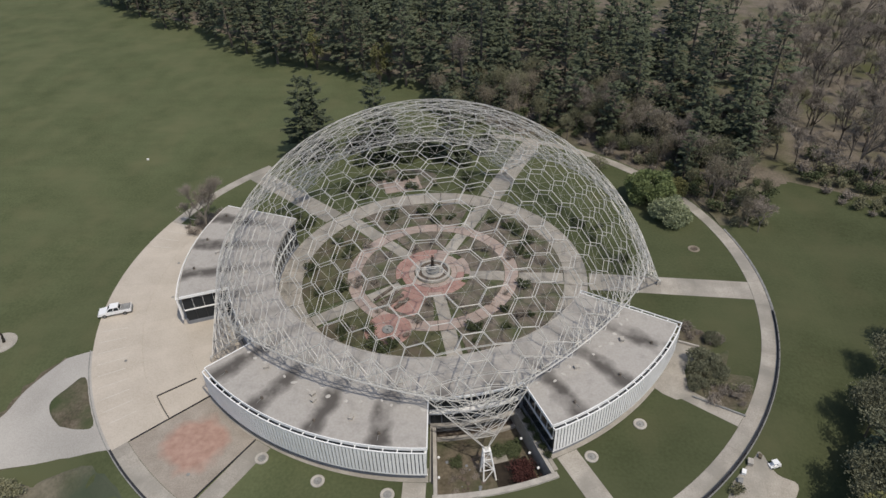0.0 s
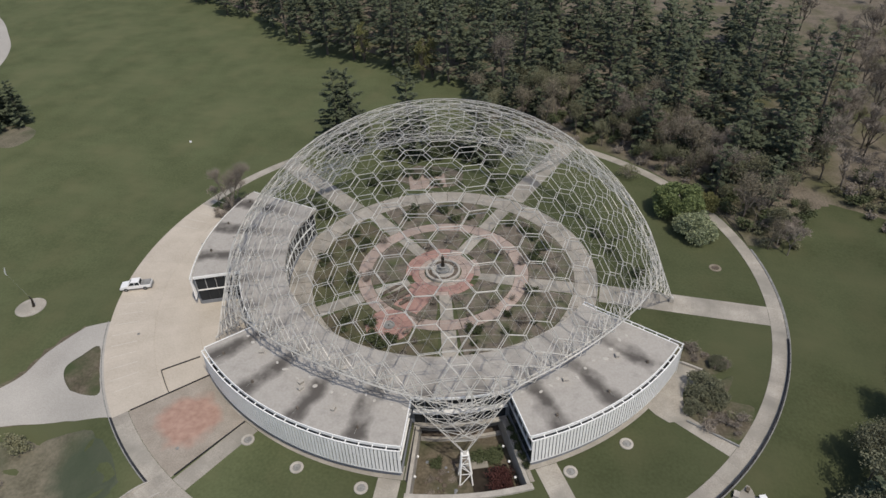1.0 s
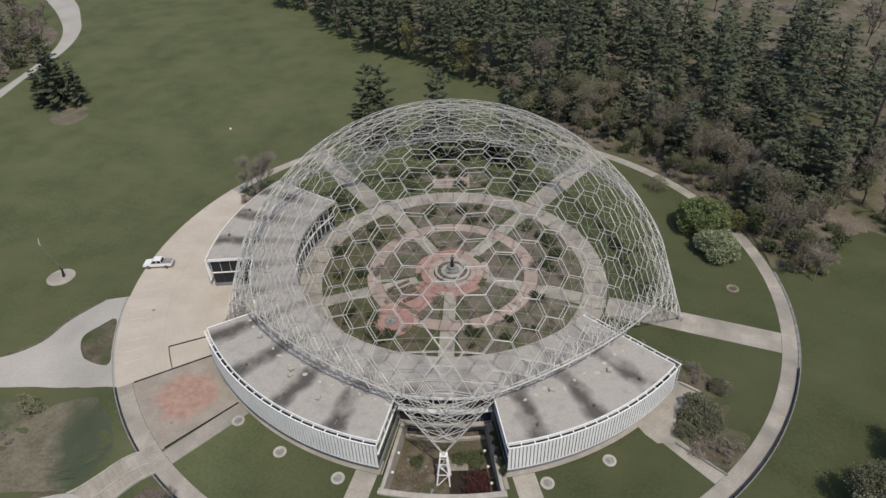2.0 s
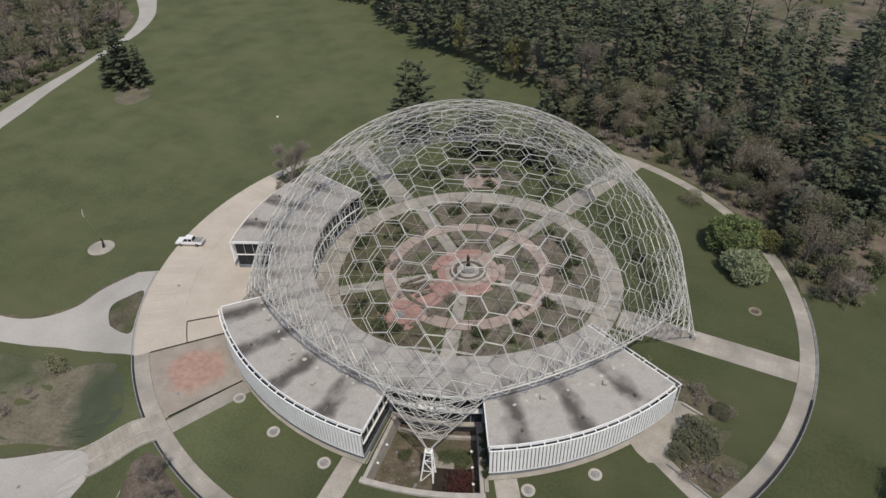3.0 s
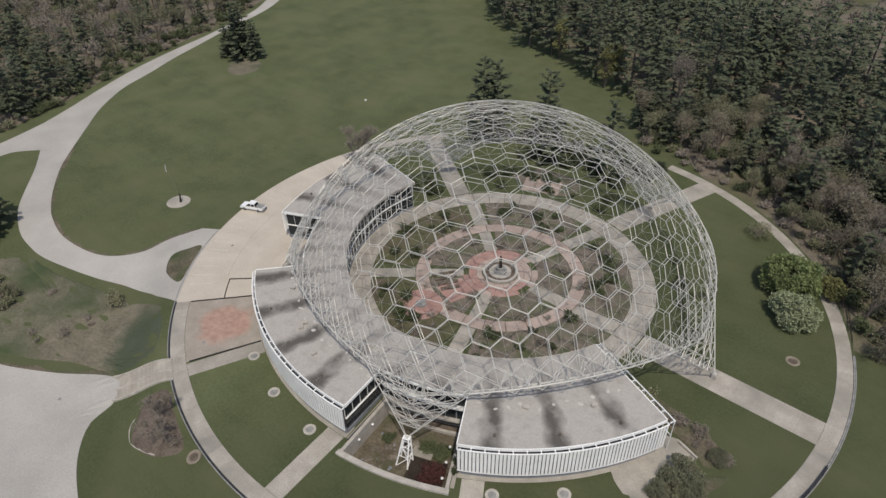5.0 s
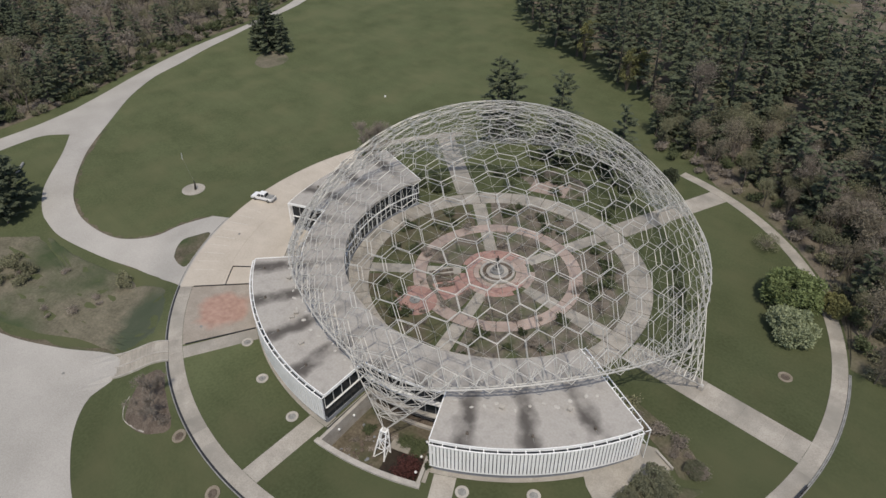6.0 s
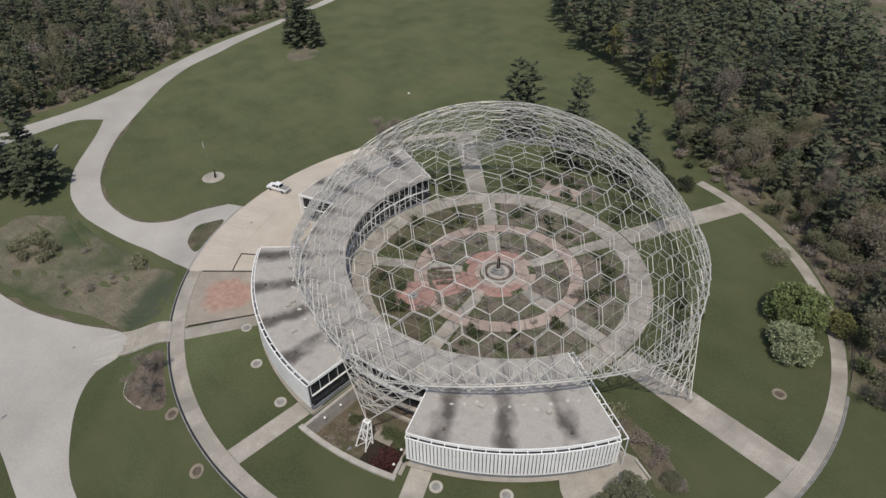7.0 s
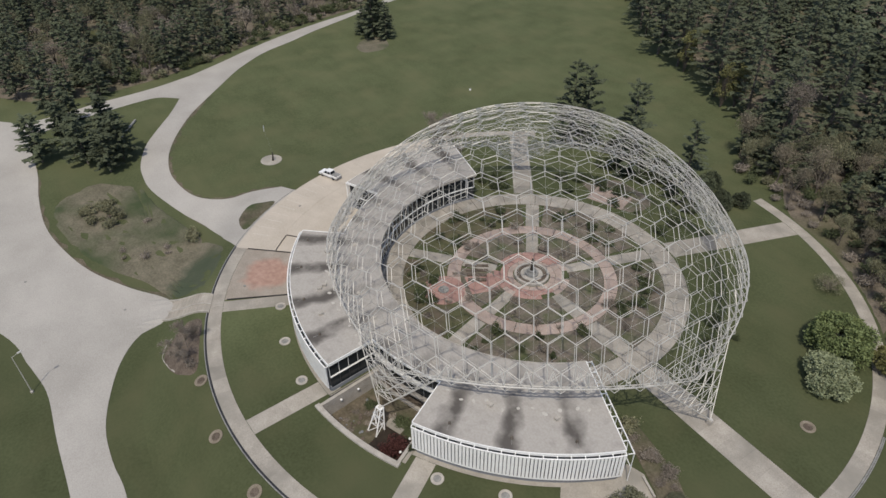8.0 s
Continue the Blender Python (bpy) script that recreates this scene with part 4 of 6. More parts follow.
for r, a, z in ((42.2, -64.2, -1.1), (44.8, -64.1, -1.1), (40.4, -81.65, -1.0), (43.6, -81.7, -1.0), (46.72, -78.6, -1.1), (46.72, -67.4, -1.1)):
    copy_thing(wall_lamp, pose(*polar(r, a, z), 0, 0, 0 if a > -70 else 155))
rubble = random.Random(5)
for k in range(40):
    st = Shape()
    q = rubble.uniform(0.1, 0.36)
    st.lathe([(q, -0.1), (q * 1.05, q * 0.25), (q * 0.6, q * 0.55)], sides=6)
    ob = part("rock", st, SOIL if k % 3 else WALLGREY)
    ob.matrix_basis = pose(*polar(rubble.uniform(38.8, 46.2), rubble.uniform(-80.0, -73.0), -3.0), 0, 0, rubble.uniform(0, 90))
    tagged(ob, "loose dark rock on the court floor", "rock", "rocks in the court")

# ---- the geodesic dome ----
DOME_C, DOME_R, LAYER, RINGS, DOME_ROT, CHORD = Vector((0.2, -1.1, -10.78)), 42.18, 0.98, 12, -0.3, 12.19
dome = thing("geodesic_dome", "open double-layered aluminium lattice dome of hexagons on five pylons", "dome")


def dome_dir(r, u, k):
    """A direction on ring r (0 at the top), u from 0 to 1 across sector k; rings are great-circle arcs."""
    if r <= 0:
        return Vector((0, 0, 1))
    v = u + 0.012 * math.sin(2 * math.pi * u) / (2 * math.pi)
    off, f = radians(72 * (v - 0.5)), r / RINGS
    f = 0.998 * f + 0.0258 * math.sin(math.pi * f) + 0.0027 * math.sin(2 * math.pi * f)
    el = math.atan((math.cos(off) / math.cos(radians(36))) ** 0.969 / math.tan(f * radians(63.435)))
    az = radians(72 * (k + 0.5) + DOME_ROT) + off
    return Vector((math.cos(el) * math.cos(az), math.cos(el) * math.sin(az), math.sin(el)))


def node(r, j, k):
    return dome_dir(r, j / r, k) if r else Vector((0, 0, 1))


def key(d):
    return (round(d.x, 4), round(d.y, 4), round(d.z, 4))


# triangles of the net, and with them the corners of the hexagons
tri_of_edge, hexes = {}, {}
for k in range(5):
    for r in range(RINGS + 1):
        for j in range(r + 1):
            tris = [(node(r, j, k), node(r + 1, j, k), node(r + 1, j + 1, k))] if r < RINGS + 0.5 else []
            if j < r:
                tris.append((node(r, j, k), node(r, j + 1, k), node(r + 1, j + 1, k)))
            for t in tris:
                c = ((t[0] + t[1] + t[2]) / 3).normalized()
                for a, b in ((t[0], t[1]), (t[1], t[2]), (t[2], t[0])):
                    tri_of_edge.setdefault(frozenset((key(a), key(b))), []).append(c)
                for a in t:
                    hexes.setdefault(key(a), []).append(c)


def chord_z(d):
    """The height at which the lower chord passes below a direction."""
    az = (math.degrees(math.atan2(d.y, d.x)) - DOME_ROT) % 72
    return dome_dir(CHORD, az / 72, 0).z


def on(d, layer):
    return DOME_C + d * (DOME_R - layer * LAYER)


struts = [(a, b) for c in tri_of_edge.values() if len(c) == 2 for a, b in (c,) if a.z > chord_z(a) and b.z > chord_z(b)]
# bars that run down from the lowest hexagons to the chord
lowest = {}
for a, b in struts:
    for p in (a, b):
        lowest.setdefault(key(p), [p, 0])[1] += 1
drops = []
for p, n in lowest.values():
    if n < 3:
        az = (math.degrees(math.atan2(p.y, p.x)) - DOME_ROT) % 360
        drops.append((p, dome_dir(CHORD, (az % 72) / 72, int(az // 72))))
near_struts, far_outer, inner = [], Shape(), Shape()
for a, b in struts:
    m = (a + b) / 2
    az = math.degrees(math.atan2(m.y, m.x))
    if -95 < az < 5 and m.z < 0.83 and len(near_struts) < 300:
        near_struts.append((on(a, 0), on(b, 0)))
    else:
        far_outer.tube(on(a, 0), on(b, 0), 0.053, sides=5)
    inner.tube(on(a, 1), on(b, 1), 0.048, sides=4)
strut_mesh = Shape().tube((0, 0, 0), (0, 0, 1), 0.053, sides=6).mesh("strut", ALUMINIUM)
for a, b in near_struts:
    o = part("strut", strut_mesh, ALUMINIUM, dome)
    d = b - a
    o.matrix_basis = Matrix.LocRotScale(a, d.to_track_quat("Z", "Y"), (1, 1, d.length))
tagged(part("outer_lattice", far_outer, ALUMINIUM, dome), kind="stuff")
tagged(part("inner_lattice", inner, ALUMINIUM, dome), kind="stuff")
ties = Shape()
for cs in hexes.values():
    if len(cs) < 5:
        continue
    mid = sum(cs, Vector()).normalized()
    if mid.z < chord_z(mid) + 0.02:
        continue
    for c in cs:
        ties.tube(on(c, 0), on(mid, 1.0), 0.021, sides=3)
dense = Shape()
for cs in hexes.values():
    if len(cs) < 4:
        continue
    mid = sum(cs, Vector()).normalized()
    az = (math.degrees(math.atan2(mid.y, mid.x)) - DOME_ROT + 36) % 72 - 36
    low = chord_z(mid)
    if mid.z < low or not (mid.z < low + 0.03 or (mid.z < low + 0.17 - abs(az) * 0.015)):
        continue
    dense.tube(on(mid, 0), on(mid, 1), 0.03, sides=3)
    for c in cs:
        if c.z > chord_z(c) - 0.02:
            dense.tube(on(c, 0), on(mid, 0), 0.05, sides=4)
            dense.tube(on(c, 1), on(mid, 1), 0.042, sides=3)
            dense.tube(on(c, 0), on(c, 1), 0.045, sides=3)
tagged(part("bracing", dense, ALUMINIUM, dome, "dense bracing above the pylons and the lower edge"), kind="stuff")
tagged(part("tie_rod_net", ties, TIE, dome, "thin grey tie rods"), kind="stuff")
web = Shape()
for p, q in drops:
    for layer in (0, 1):
        web.tube(on(p, layer), on(q, layer), 0.06, sides=4)
    web.tube(on(p, 0), on(q, 1), 0.065, sides=4)
for k in range(5):
    n = 24
    for layer in (0, 1):
        pts = [on(dome_dir(CHORD, i / n, k), layer) for i in range(n + 1)]
        up = [on(dome_dir(CHORD - 0.55, (i + 0.5) / n, k), layer) for i in range(n)]
        for i in range(n):
            web.tube(pts[i], pts[i + 1], (0.12 if layer == 0 else 0.1) if 4 <= i < n - 4 else 0.06, sides=5)
            if i % 2 == 0:
                web.tube(pts[i], up[i], 0.055, sides=4)
                web.tube(pts[i + 1], up[i], 0.055, sides=4)
    for i in range(n):
        web.tube(on(dome_dir(CHORD, i / n, k), i % 2), on(dome_dir(CHORD, (i + 1) / n, k), 1 - i % 2), 0.06, sides=4)
tagged(part("edge_truss", web, ALUMINIUM, dome, "heavy lattice truss along the lower edge"), kind="stuff")


bar_mesh = Shape().tube((0, 0, 0), (0, 0, 1), 1.0, sides=5).mesh("bar", ALUMINIUM)


def pylon(az, tip):
    """A lattice triangle that narrows from the dome's edge to one foot."""
    bars = []
    rows = 5

    def top(u):
        a = (az + u * 12.3 - DOME_ROT) % 360
        return dome_dir(CHORD, (a % 72) / 72, int(a // 72))

    net = {}
    for j in range(rows + 1):
        for i in range(rows - j + 1):
            u = -1 + 2 * (i / (rows - j)) if j < rows else 0
            for layer in (0, 1):
                p = on(top(u), layer).lerp(tip, j / rows)
                inward = Vector((-math.cos(radians(az)), -math.sin(radians(az)), 0))
                net[(i, j, layer)] = p + inward * (2.2 * layer * (j / rows) * (1 - j / rows))
    for (i, j, layer), p in net.items():
        thick = 0.052 if layer == 0 else 0.045
        for di, dj in ((1, 0), (0, 1), (-1, 1)):
            q = net.get((i + di, j + dj, layer))
            if q and not (layer and dj == 0):
                edge = (i == 0 and dj == 1 and di == 0) or (i == rows - j and di == -1)
                bars.append((p, q, 0.075 if edge and layer == 0 else thick))
        if layer == 0:
            for di, dj in ((0, 0), (1, 0), (0, 1), (-1, 1)):
                q = net.get((i + di, j + dj, 1))
                if q and (q - p).length > 0.05:
                    bars.append((p, q, 0.042))
    base = part("pylon", Shape().box(*tip, 0.5, 0.5, 0.3, az), ALUMINIUM, dome, "lattice pylon narrowing to a single foot")
    for p, q, w in bars:
        o = part("bar", bar_mesh, ALUMINIUM, base)
        o.matrix_basis = Matrix.LocRotScale(p, (q - p).to_track_quat("Z", "Y"), (w, w, (q - p).length))
    return base


for i, az in enumerate((0.0, 71.7, 143.7, 215.7, -72.2)):
    tip = Vector((DOME_C.x, DOME_C.y, 0.9)) + polar(41.0, az + 1.1) if i < 4 else Vector((12.5, -39.6, 1.25))
    py = pylon(az, tip)
    if i < 4:
        part("footing", Shape().box(tip.x, tip.y, tip.z / 2 - 0.2, 0.7, 0.7, max(0.3, tip.z + 0.2), az), KERB, py)
    else:
        sh = Shape()
        plate = [tip + Vector(polar(1, az)) * dx * 0.3 + Vector(polar(1, az + 90)) * dy * 0.45 for dx, dy in ((1, -1), (1, 1), (-1, 1), (-1, -1))]
        feet = [Vector(polar(r, a, -3.0)) for r, a in ((43.65, -73.7), (43.65, -71.35), (41.9, -71.2), (41.9, -73.8))]
        sh.box(*tip, 0.8, 1.1, 0.16, az)
        for m in range(4):
            n = (m + 1) % 4
            sh.tube(feet[m], plate[m], 0.115, 0.1, 6)
            for u, v in ((0.38, 0.38), (0.72, 0.72), (0.0, 0.38), (0.72, 0.38)):
                sh.tube(feet[m].lerp(plate[m], u), feet[n].lerp(plate[n], v), 0.06, sides=5)
        part("leg_frame", sh, WHITE, py, "white steel leg frame standing in the court")

# ---- the round garden under the dome ----
garden = thing("garden_paths", "pink and grey paved rings and spokes of the round garden", "path", kind="structure")
ringa = Shape().sector(13.5, 16.0, -6.93, 6.93, -0.1, 0.075, 1.0).mesh("paver", PINK)
ringb = Shape().sector(24.4, 28.6, -3.62, 3.62, -0.1, 0.07, 1.0).mesh("paver", CONCRETE)
for i in range(25):
    part("paver", ringa, PINK, garden).matrix_basis = pose(0, 0, 0, 0, 0, 14.4 * i)
for i in range(48):
    part("paver", ringb, CONCRETE, garden).matrix_basis = pose(0, 0, 0, 0, 0, 7.5 * i)
joints = Shape().sector(13.48, 16.02, 0, 360, -0.1, 0.05, 2.0)
part("joint_bed", joints, SOIL, garden)
part("joint_bed", Shape().sector(24.38, 28.62, 0, 360, -0.1, 0.045, 2.0), SOIL, garden)
for az, w in ((0, 3.2), (71.4, 2.8), (140, 2.8), (-141, 2.6), (-73.5, 2.6)):
    straight_path(az, 16.1, 24.3, w, CONCRETE, 0.05, 2.2, "pale paved spoke of the round garden")
    straight_path(az, 6.9, 13.4, w - 0.4, CONCRETE, 0.05, 2.2, "pale paved inner spoke of the round garden")
GARDEN = material("garden_green", (0.066, 0.071, 0.037), (0.118, 0.116, 0.066), 0.95, 0.5, 3.0, 0.8, spec=0.1, third=(0.125, 0.10, 0.078), third_scale=0.16)
BEDS = ((3, 66), (77, 135), (145, 213), (223, 282), (291, 356))
for i, (b0, b1) in enumerate(BEDS):
    tagged(part("garden_bed", Shape().sector(16.1, 24.3, b0 + 1.2, b1 - 1.2, -0.1, 0.12, 2.0), GARDEN if i in (2, 3) else MULCH), "planted garden bed of brown mulch and low green", "flower bed", kind="structure")
    tagged(part("garden_bed", Shape().sector(7.1, 13.4, b0 + 4, b1 - 4, -0.1, 0.11, 2.0), MULCH), "planted garden bed inside the pink ring", "flower bed", kind="structure")
red = thing("fountain_plaza", "red paved plaza round the fountain", "plaza", kind="structure")
for i in range(16):
    a = i * 22.5
    pale = 0 <= a < 90
    part("paver", Shape().sector(3.5, 4.5, a, a + 21.6, -0.1, 0.085, 6.0), PINK, red)
    part("paver", Shape().sector(4.56, 5.9, a + 5, a + 26.9, -0.1, 0.085, 6.0), PINK if pale else BRICK, red)
    if i not in (2, 9, 15):
        part("paver", Shape().sector(5.96, 7.0 + 0.5 * (i % 3 == 1), a, a + 21.9, -0.1, 0.085, 6.0), PINK if pale or i == 12 else BRICK, red)
red2 = thing("small_plaza", "small red paved plaza with a round basin", "plaza", kind="structure", at=(-5.6, -16.3, 0))
for i in range(12):
    part("paver", Shape().sector(1.0, 2.4, i * 30, i * 30 + 29, -0.1, 0.17, 6.0), BRICK, red2)
    part("paver", Shape().sector(2.44, 4.0, i * 30, i * 30 + 29, -0.1, 0.17, 6.0), BRICK, red2)
part("basin", Shape().lathe([(1.0, 0.0), (1.0, 0.35), (0.8, 0.35), (0.75, 0.15), (0.2, 0.15), (0.15, 0.5)], sides=16), STONE, red2)
link = straight_path(-109, 7.1, 12.5, 5.0, BRICK, 0.15, 1.8, "red paved walk from the fountain to the small plaza")
tagged(part("garden_bed", draped_patch([(-20.5, 30.5), (-17.5, 38.5), (-9.0, 40.0), (-2.5, 37.0), (-3.5, 30.5), (-9.0, 29.6), (-14.5, 28.6)], 0.05, 5, 0.08), MULCH), "brown mulch bed behind the ring path", "flower bed", kind="structure")
red3 = thing("back_plaza", "faded pink plaza at the back of the garden", "plaza", kind="structure", at=(-11.2, 31.6, 0), turn=110)
for i in range(3):
    for j in range(3):
        part("paver", Shape().box(-2 + 2 * i, -2.8 + 2.8 * j, 0.02, 1.95, 2.72, 0.2), PINK, red3)
fountain = thing("fountain", "round stone fountain basin round a bronze figure", "fountain")
part("basin", Shape().lathe([(3.3, 0), (3.3, 0.5), (3.0, 0.55), (2.85, 0.5), (2.85, 0.25)], sides=36), KERB, fountain)
part("water", Shape().lathe([(2.84, 0.2), (2.84, 0.3)], sides=36), SOIL, fountain)
part("inner_ring", Shape().lathe([(2.1, 0.2), (2.1, 0.42), (1.95, 0.45), (1.5, 0.4)], sides=30), KERB, fountain)
part("pedestal", Shape().lathe([(1.3, 0.4), (1.3, 0.7), (0.9, 0.75), (0.7, 1.2), (0.8, 1.3), (0.8, 1.4)], sides=20), STONE, fountain)
statue = Shape().lathe([(0.4, 1.4), (0.3, 2.0), (0.24, 2.6), (0.34, 3.1), (0.26, 3.5), (0.1, 3.65), (0.15, 3.85), (0.09, 4.05)], sides=10)
tagged(part("statue", statue, BRONZE), "dark bronze figure standing in the fountain", "statue")
cascade = thing("cascade_steps", "dark stone cascade steps beside the fountain plaza", "steps", at=(-5.8, -8.6, 0), turn=-35)
for i in range(4):
    part("step", Shape().box(-2.7 + 1.5 * i, 0, 0.12 + 0.05 * i, 0.55, 4.6 - 0.4 * i, 0.35 + 0.1 * i), SOIL, cascade)

# ---- vehicles and small things on the lawn ----


def pickup(x, y, turn):
    """A crew-cab pickup, nose along its own +x."""
    t = thing("pickup_truck", "white crew-cab pickup truck with covered load bed, parked on concrete", "truck", at=(x, y, 0.08), turn=turn)
    prof = [(-2.85, 0.55), (-2.85, 1.15), (-1.0, 1.15), (-0.85, 1.2), (1.25, 1.2), (2.75, 1.02), (2.9, 0.85), (2.9, 0.5)]
    sh = Shape()
    vs = [(px, sy, pz) for sy in (-0.97, 0.97) for px, pz in prof]
    n = len(prof)
    sh.add(vs, [tuple(range(n - 1, -1, -1)), tuple(range(n, 2 * n))] + [(i, (i + 1) % n, n + (i + 1) % n, n + i) for i in range(n)])
    part("body", sh, PAINT, t)
    cab = [(-1.0, 1.16, 0.9), (1.35, 1.16, 0.9), (0.7, 1.78, 0.72), (-0.8, 1.78, 0.72)]
    sides = [(3, 2, 1, 0), (4, 5, 6, 7), (0, 1, 5, 4), (1, 2, 6, 5), (2, 3, 7, 6), (3, 0, 4, 7)]
    c = part("cab_glass", Shape().add([(px, -w, pz) for px, pz, w in cab] + [(px, w, pz) for px, pz, w in cab], sides), GLASS, t, "dark tinted windows of the cab")
    part("roof", Shape().box(-0.05, 0, 1.82, 1.55, 1.5, 0.1).box(-0.05, 0, 1.88, 1.35, 1.3, 0.04), PAINT, c)
    for sy in (-1, 1):
        for x0, x1 in ((1.38, 0.72), (0.12, 0.02), (-0.98, -0.78)):
            part("pillar", Shape().tube((x0, sy * 0.9, 1.18), (x1, sy * 0.73, 1.8), 0.06, 0.06, 6), PAINT, c)
    part("load_cover", Shape().box(-1.92, 0, 1.19, 1.7, 1.7, 0.1), STONE, t, "grey load bed cover")
    part("bumper", Shape().box(2.93, 0, 0.6, 0.14, 1.9, 0.25), STONE, t)
    part("bumper", Shape().box(-2.92, 0, 0.6, 0.14, 1.9, 0.22), STONE, t)
    for sy in (-0.7, 0.7):
        part("headlight", Shape().box(2.88, sy, 0.88, 0.06, 0.35, 0.16), GLASS, t)
    for wx in (-1.75, 1.85):
        for sy in (-0.88, 0.88):
            w = part("wheel", Shape().tube((wx, sy - 0.12, 0.38), (wx, sy + 0.12, 0.38), 0.38, sides=14), RUBBER, t)
            part("rim", Shape().tube((wx, sy - 0.135, 0.38), (wx, sy + 0.135, 0.38), 0.2, sides=10), STONE, w)
    return t


pickup(-54.7, -16.0, 202).scale = (0.95, 0.95, 0.95)
cart = thing("utility_cart", "small white utility cart on the service pad", "cart", at=(50.9, -37.3, terrain(50.9, -37.3) + 0.06), turn=20)
cart.scale = (0.58, 0.58, 0.58)
part("body", Shape().box(0, 0, 0.55, 2.6, 1.3, 0.5).box(0.9, 0, 0.95, 0.7, 1.2, 0.4), PAINT, cart)
part("roof", Shape().box(0, 0, 1.85, 1.5, 1.25, 0.08), PAINT, cart)
part("frame", Shape().tube((-0.6, -0.55, 0.8), (-0.6, -0.55, 1.85), 0.04).tube((-0.6, 0.55, 0.8), (-0.6, 0.55, 1.85), 0.04).tube((0.6, -0.55, 0.8), (0.6, -0.55, 1.85), 0.04).tube((0.6, 0.55, 0.8), (0.6, 0.55, 1.85), 0.04), DARKMETAL, cart)
for wx in (-0.85, 0.85):
    for sy in (-0.6, 0.6):
        part("wheel", Shape().tube((wx, sy - 0.1, 0.27), (wx, sy + 0.1, 0.27), 0.27, sides=10), RUBBER, cart)
for x, y, w, kind, label in ((47.6, -37.6, 0.9, KERB, "pale crate on the service pad"), (46.4, -39.2, 0.7, WHITE, "small white crate on the service pad"), (45.6, -40.6, 0.8, STONE, "grey crate on the service pad"), (49.2, -36.4, 0.6, WILD, "brown crate on the service pad")):
    ob = part("crate", Shape().box(0, 0, w * 0.3, w, w * 0.7, w * 0.6).box(0, 0, w * 0.62, w * 1.06, w * 0.76, 0.05), kind)
    ob.matrix_basis = pose(x, y, terrain(x, y) + 0.06, 0, 0, 31 * w + x)
    tagged(ob, label, "crate", "crates on the pad")
sx, sy = -71.6, -24.2
disc = thing("gravel_disc", "pale gravel disc set in the lawn", "disc", at=(sx, sy, terrain(sx, sy)))
part("disc", Shape().lathe([(2.6, -0.1), (2.6, 0.08), (2.45, 0.1), (2.4, 0.07)], sides=28), CONCRETE, disc)
wind = thing("sculpture", "tall slender sculpture with a white vane on a thin dark pole", "sculpture", at=(sx, sy, terrain(sx, sy)))
part("base", Shape().tube((0.4, 0.3, 0.08), (0.55, 0.45, 1.6), 0.26, 0.18, 7).tube((0.55, 0.45, 1.6), (0.2, 0.5, 2.3), 0.18, 0.07, 7), BRONZE, wind)
part("pole", Shape().tube((0.3, 0.5, 2.0), (-1.75, 0.1, 7.6), 0.014, 0.012, 6), STONE, wind)
part("vane", Shape().tube((-1.85, 0.1, 7.5), (-1.6, 0.1, 8.2), 0.08, 0.11, 8).tube((-1.6, 0.1, 8.2), (-1.2, 0.0, 9.0), 0.11, 0.05, 8).tube((-1.85, 0.1, 7.5), (-1.75, 0.12, 7.1), 0.08, 0.03, 8), WHITE, wind)
ob = part("valve_box", Shape().box(0, 0, 0.15, 0.5, 0.38, 0.35, 30).box(0, 0, 0.34, 0.56, 0.42, 0.05, 30), WHITE)
ob.matrix_basis = pose(-77.6, 40.5, terrain(-77.6, 40.5))
tagged(ob, "small white box in the open lawn", "box")
lg = Shape().tube((-103.0, -54.8, terrain(-103, -54.8) + 0.35), (-113.8, -47.3, terrain(-113.8, -47.3) + 0.35), 0.38, 0.3, 8)
tagged(part("fallen_log", lg, STONE), "long grey log lying in the grass by the drive", "log")
lamp = thing("lamp_post", "slim pale metal lamp post with one arm beside the lower lot", "lamp post", at=(-27.7, -84.3, terrain(-27.7, -84.3)))
part("pole", Shape().tube((0, 0, 0), (0, 0, 8.4), 0.08, 0.05, 8), ALUMINIUM, lamp)
part("arm", Shape().tube((0, 0, 8.35), (-0.35, 0.85, 8.5), 0.035, 0.035, 6), ALUMINIUM, lamp)
part("lamp_head", Shape().box(-0.5, 1.2, 8.5, 0.75, 0.3, 0.14, 112.6).box(-0.5, 1.2, 8.59, 0.55, 0.2, 0.05, 112.6), ALUMINIUM, lamp)
part("base", Shape().lathe([(0.26, -0.1), (0.26, 0.3), (0.2, 0.34)], sides=12), KERB, lamp)
drain = thing("drain_cover", "small dark iron drain cover in the paving", "drain cover", "drain covers", at=(-40.2, -66.8, terrain(-40.2, -66.8) + 0.06))
part("cover", Shape().lathe([(0.26, 0), (0.26, 0.03), (0.22, 0.045)], sides=16), STONE, drain)
for x, y in ((-59.7, -81.8), (-50.0, -1.0), (-46.5, -11.0), (-47.0, -27.0), (-27.5, -46.5)):
    copy_thing(drain, pose(x, y, terrain(x, y) + 0.08))

# ---- trees and shrubs ----
rng = random.Random(7)


def leaf_tri(vs, fs, p, d, up, length, width):
    side = d.cross(up)
    side = side.normalized() * width if side.length > 1e-4 else Vector((width, 0, 0))
    k = len(vs)
    vs.extend((tuple(p - side), tuple(p + side), tuple(p + d * length)))
    fs.append((k, k + 1, k + 2))


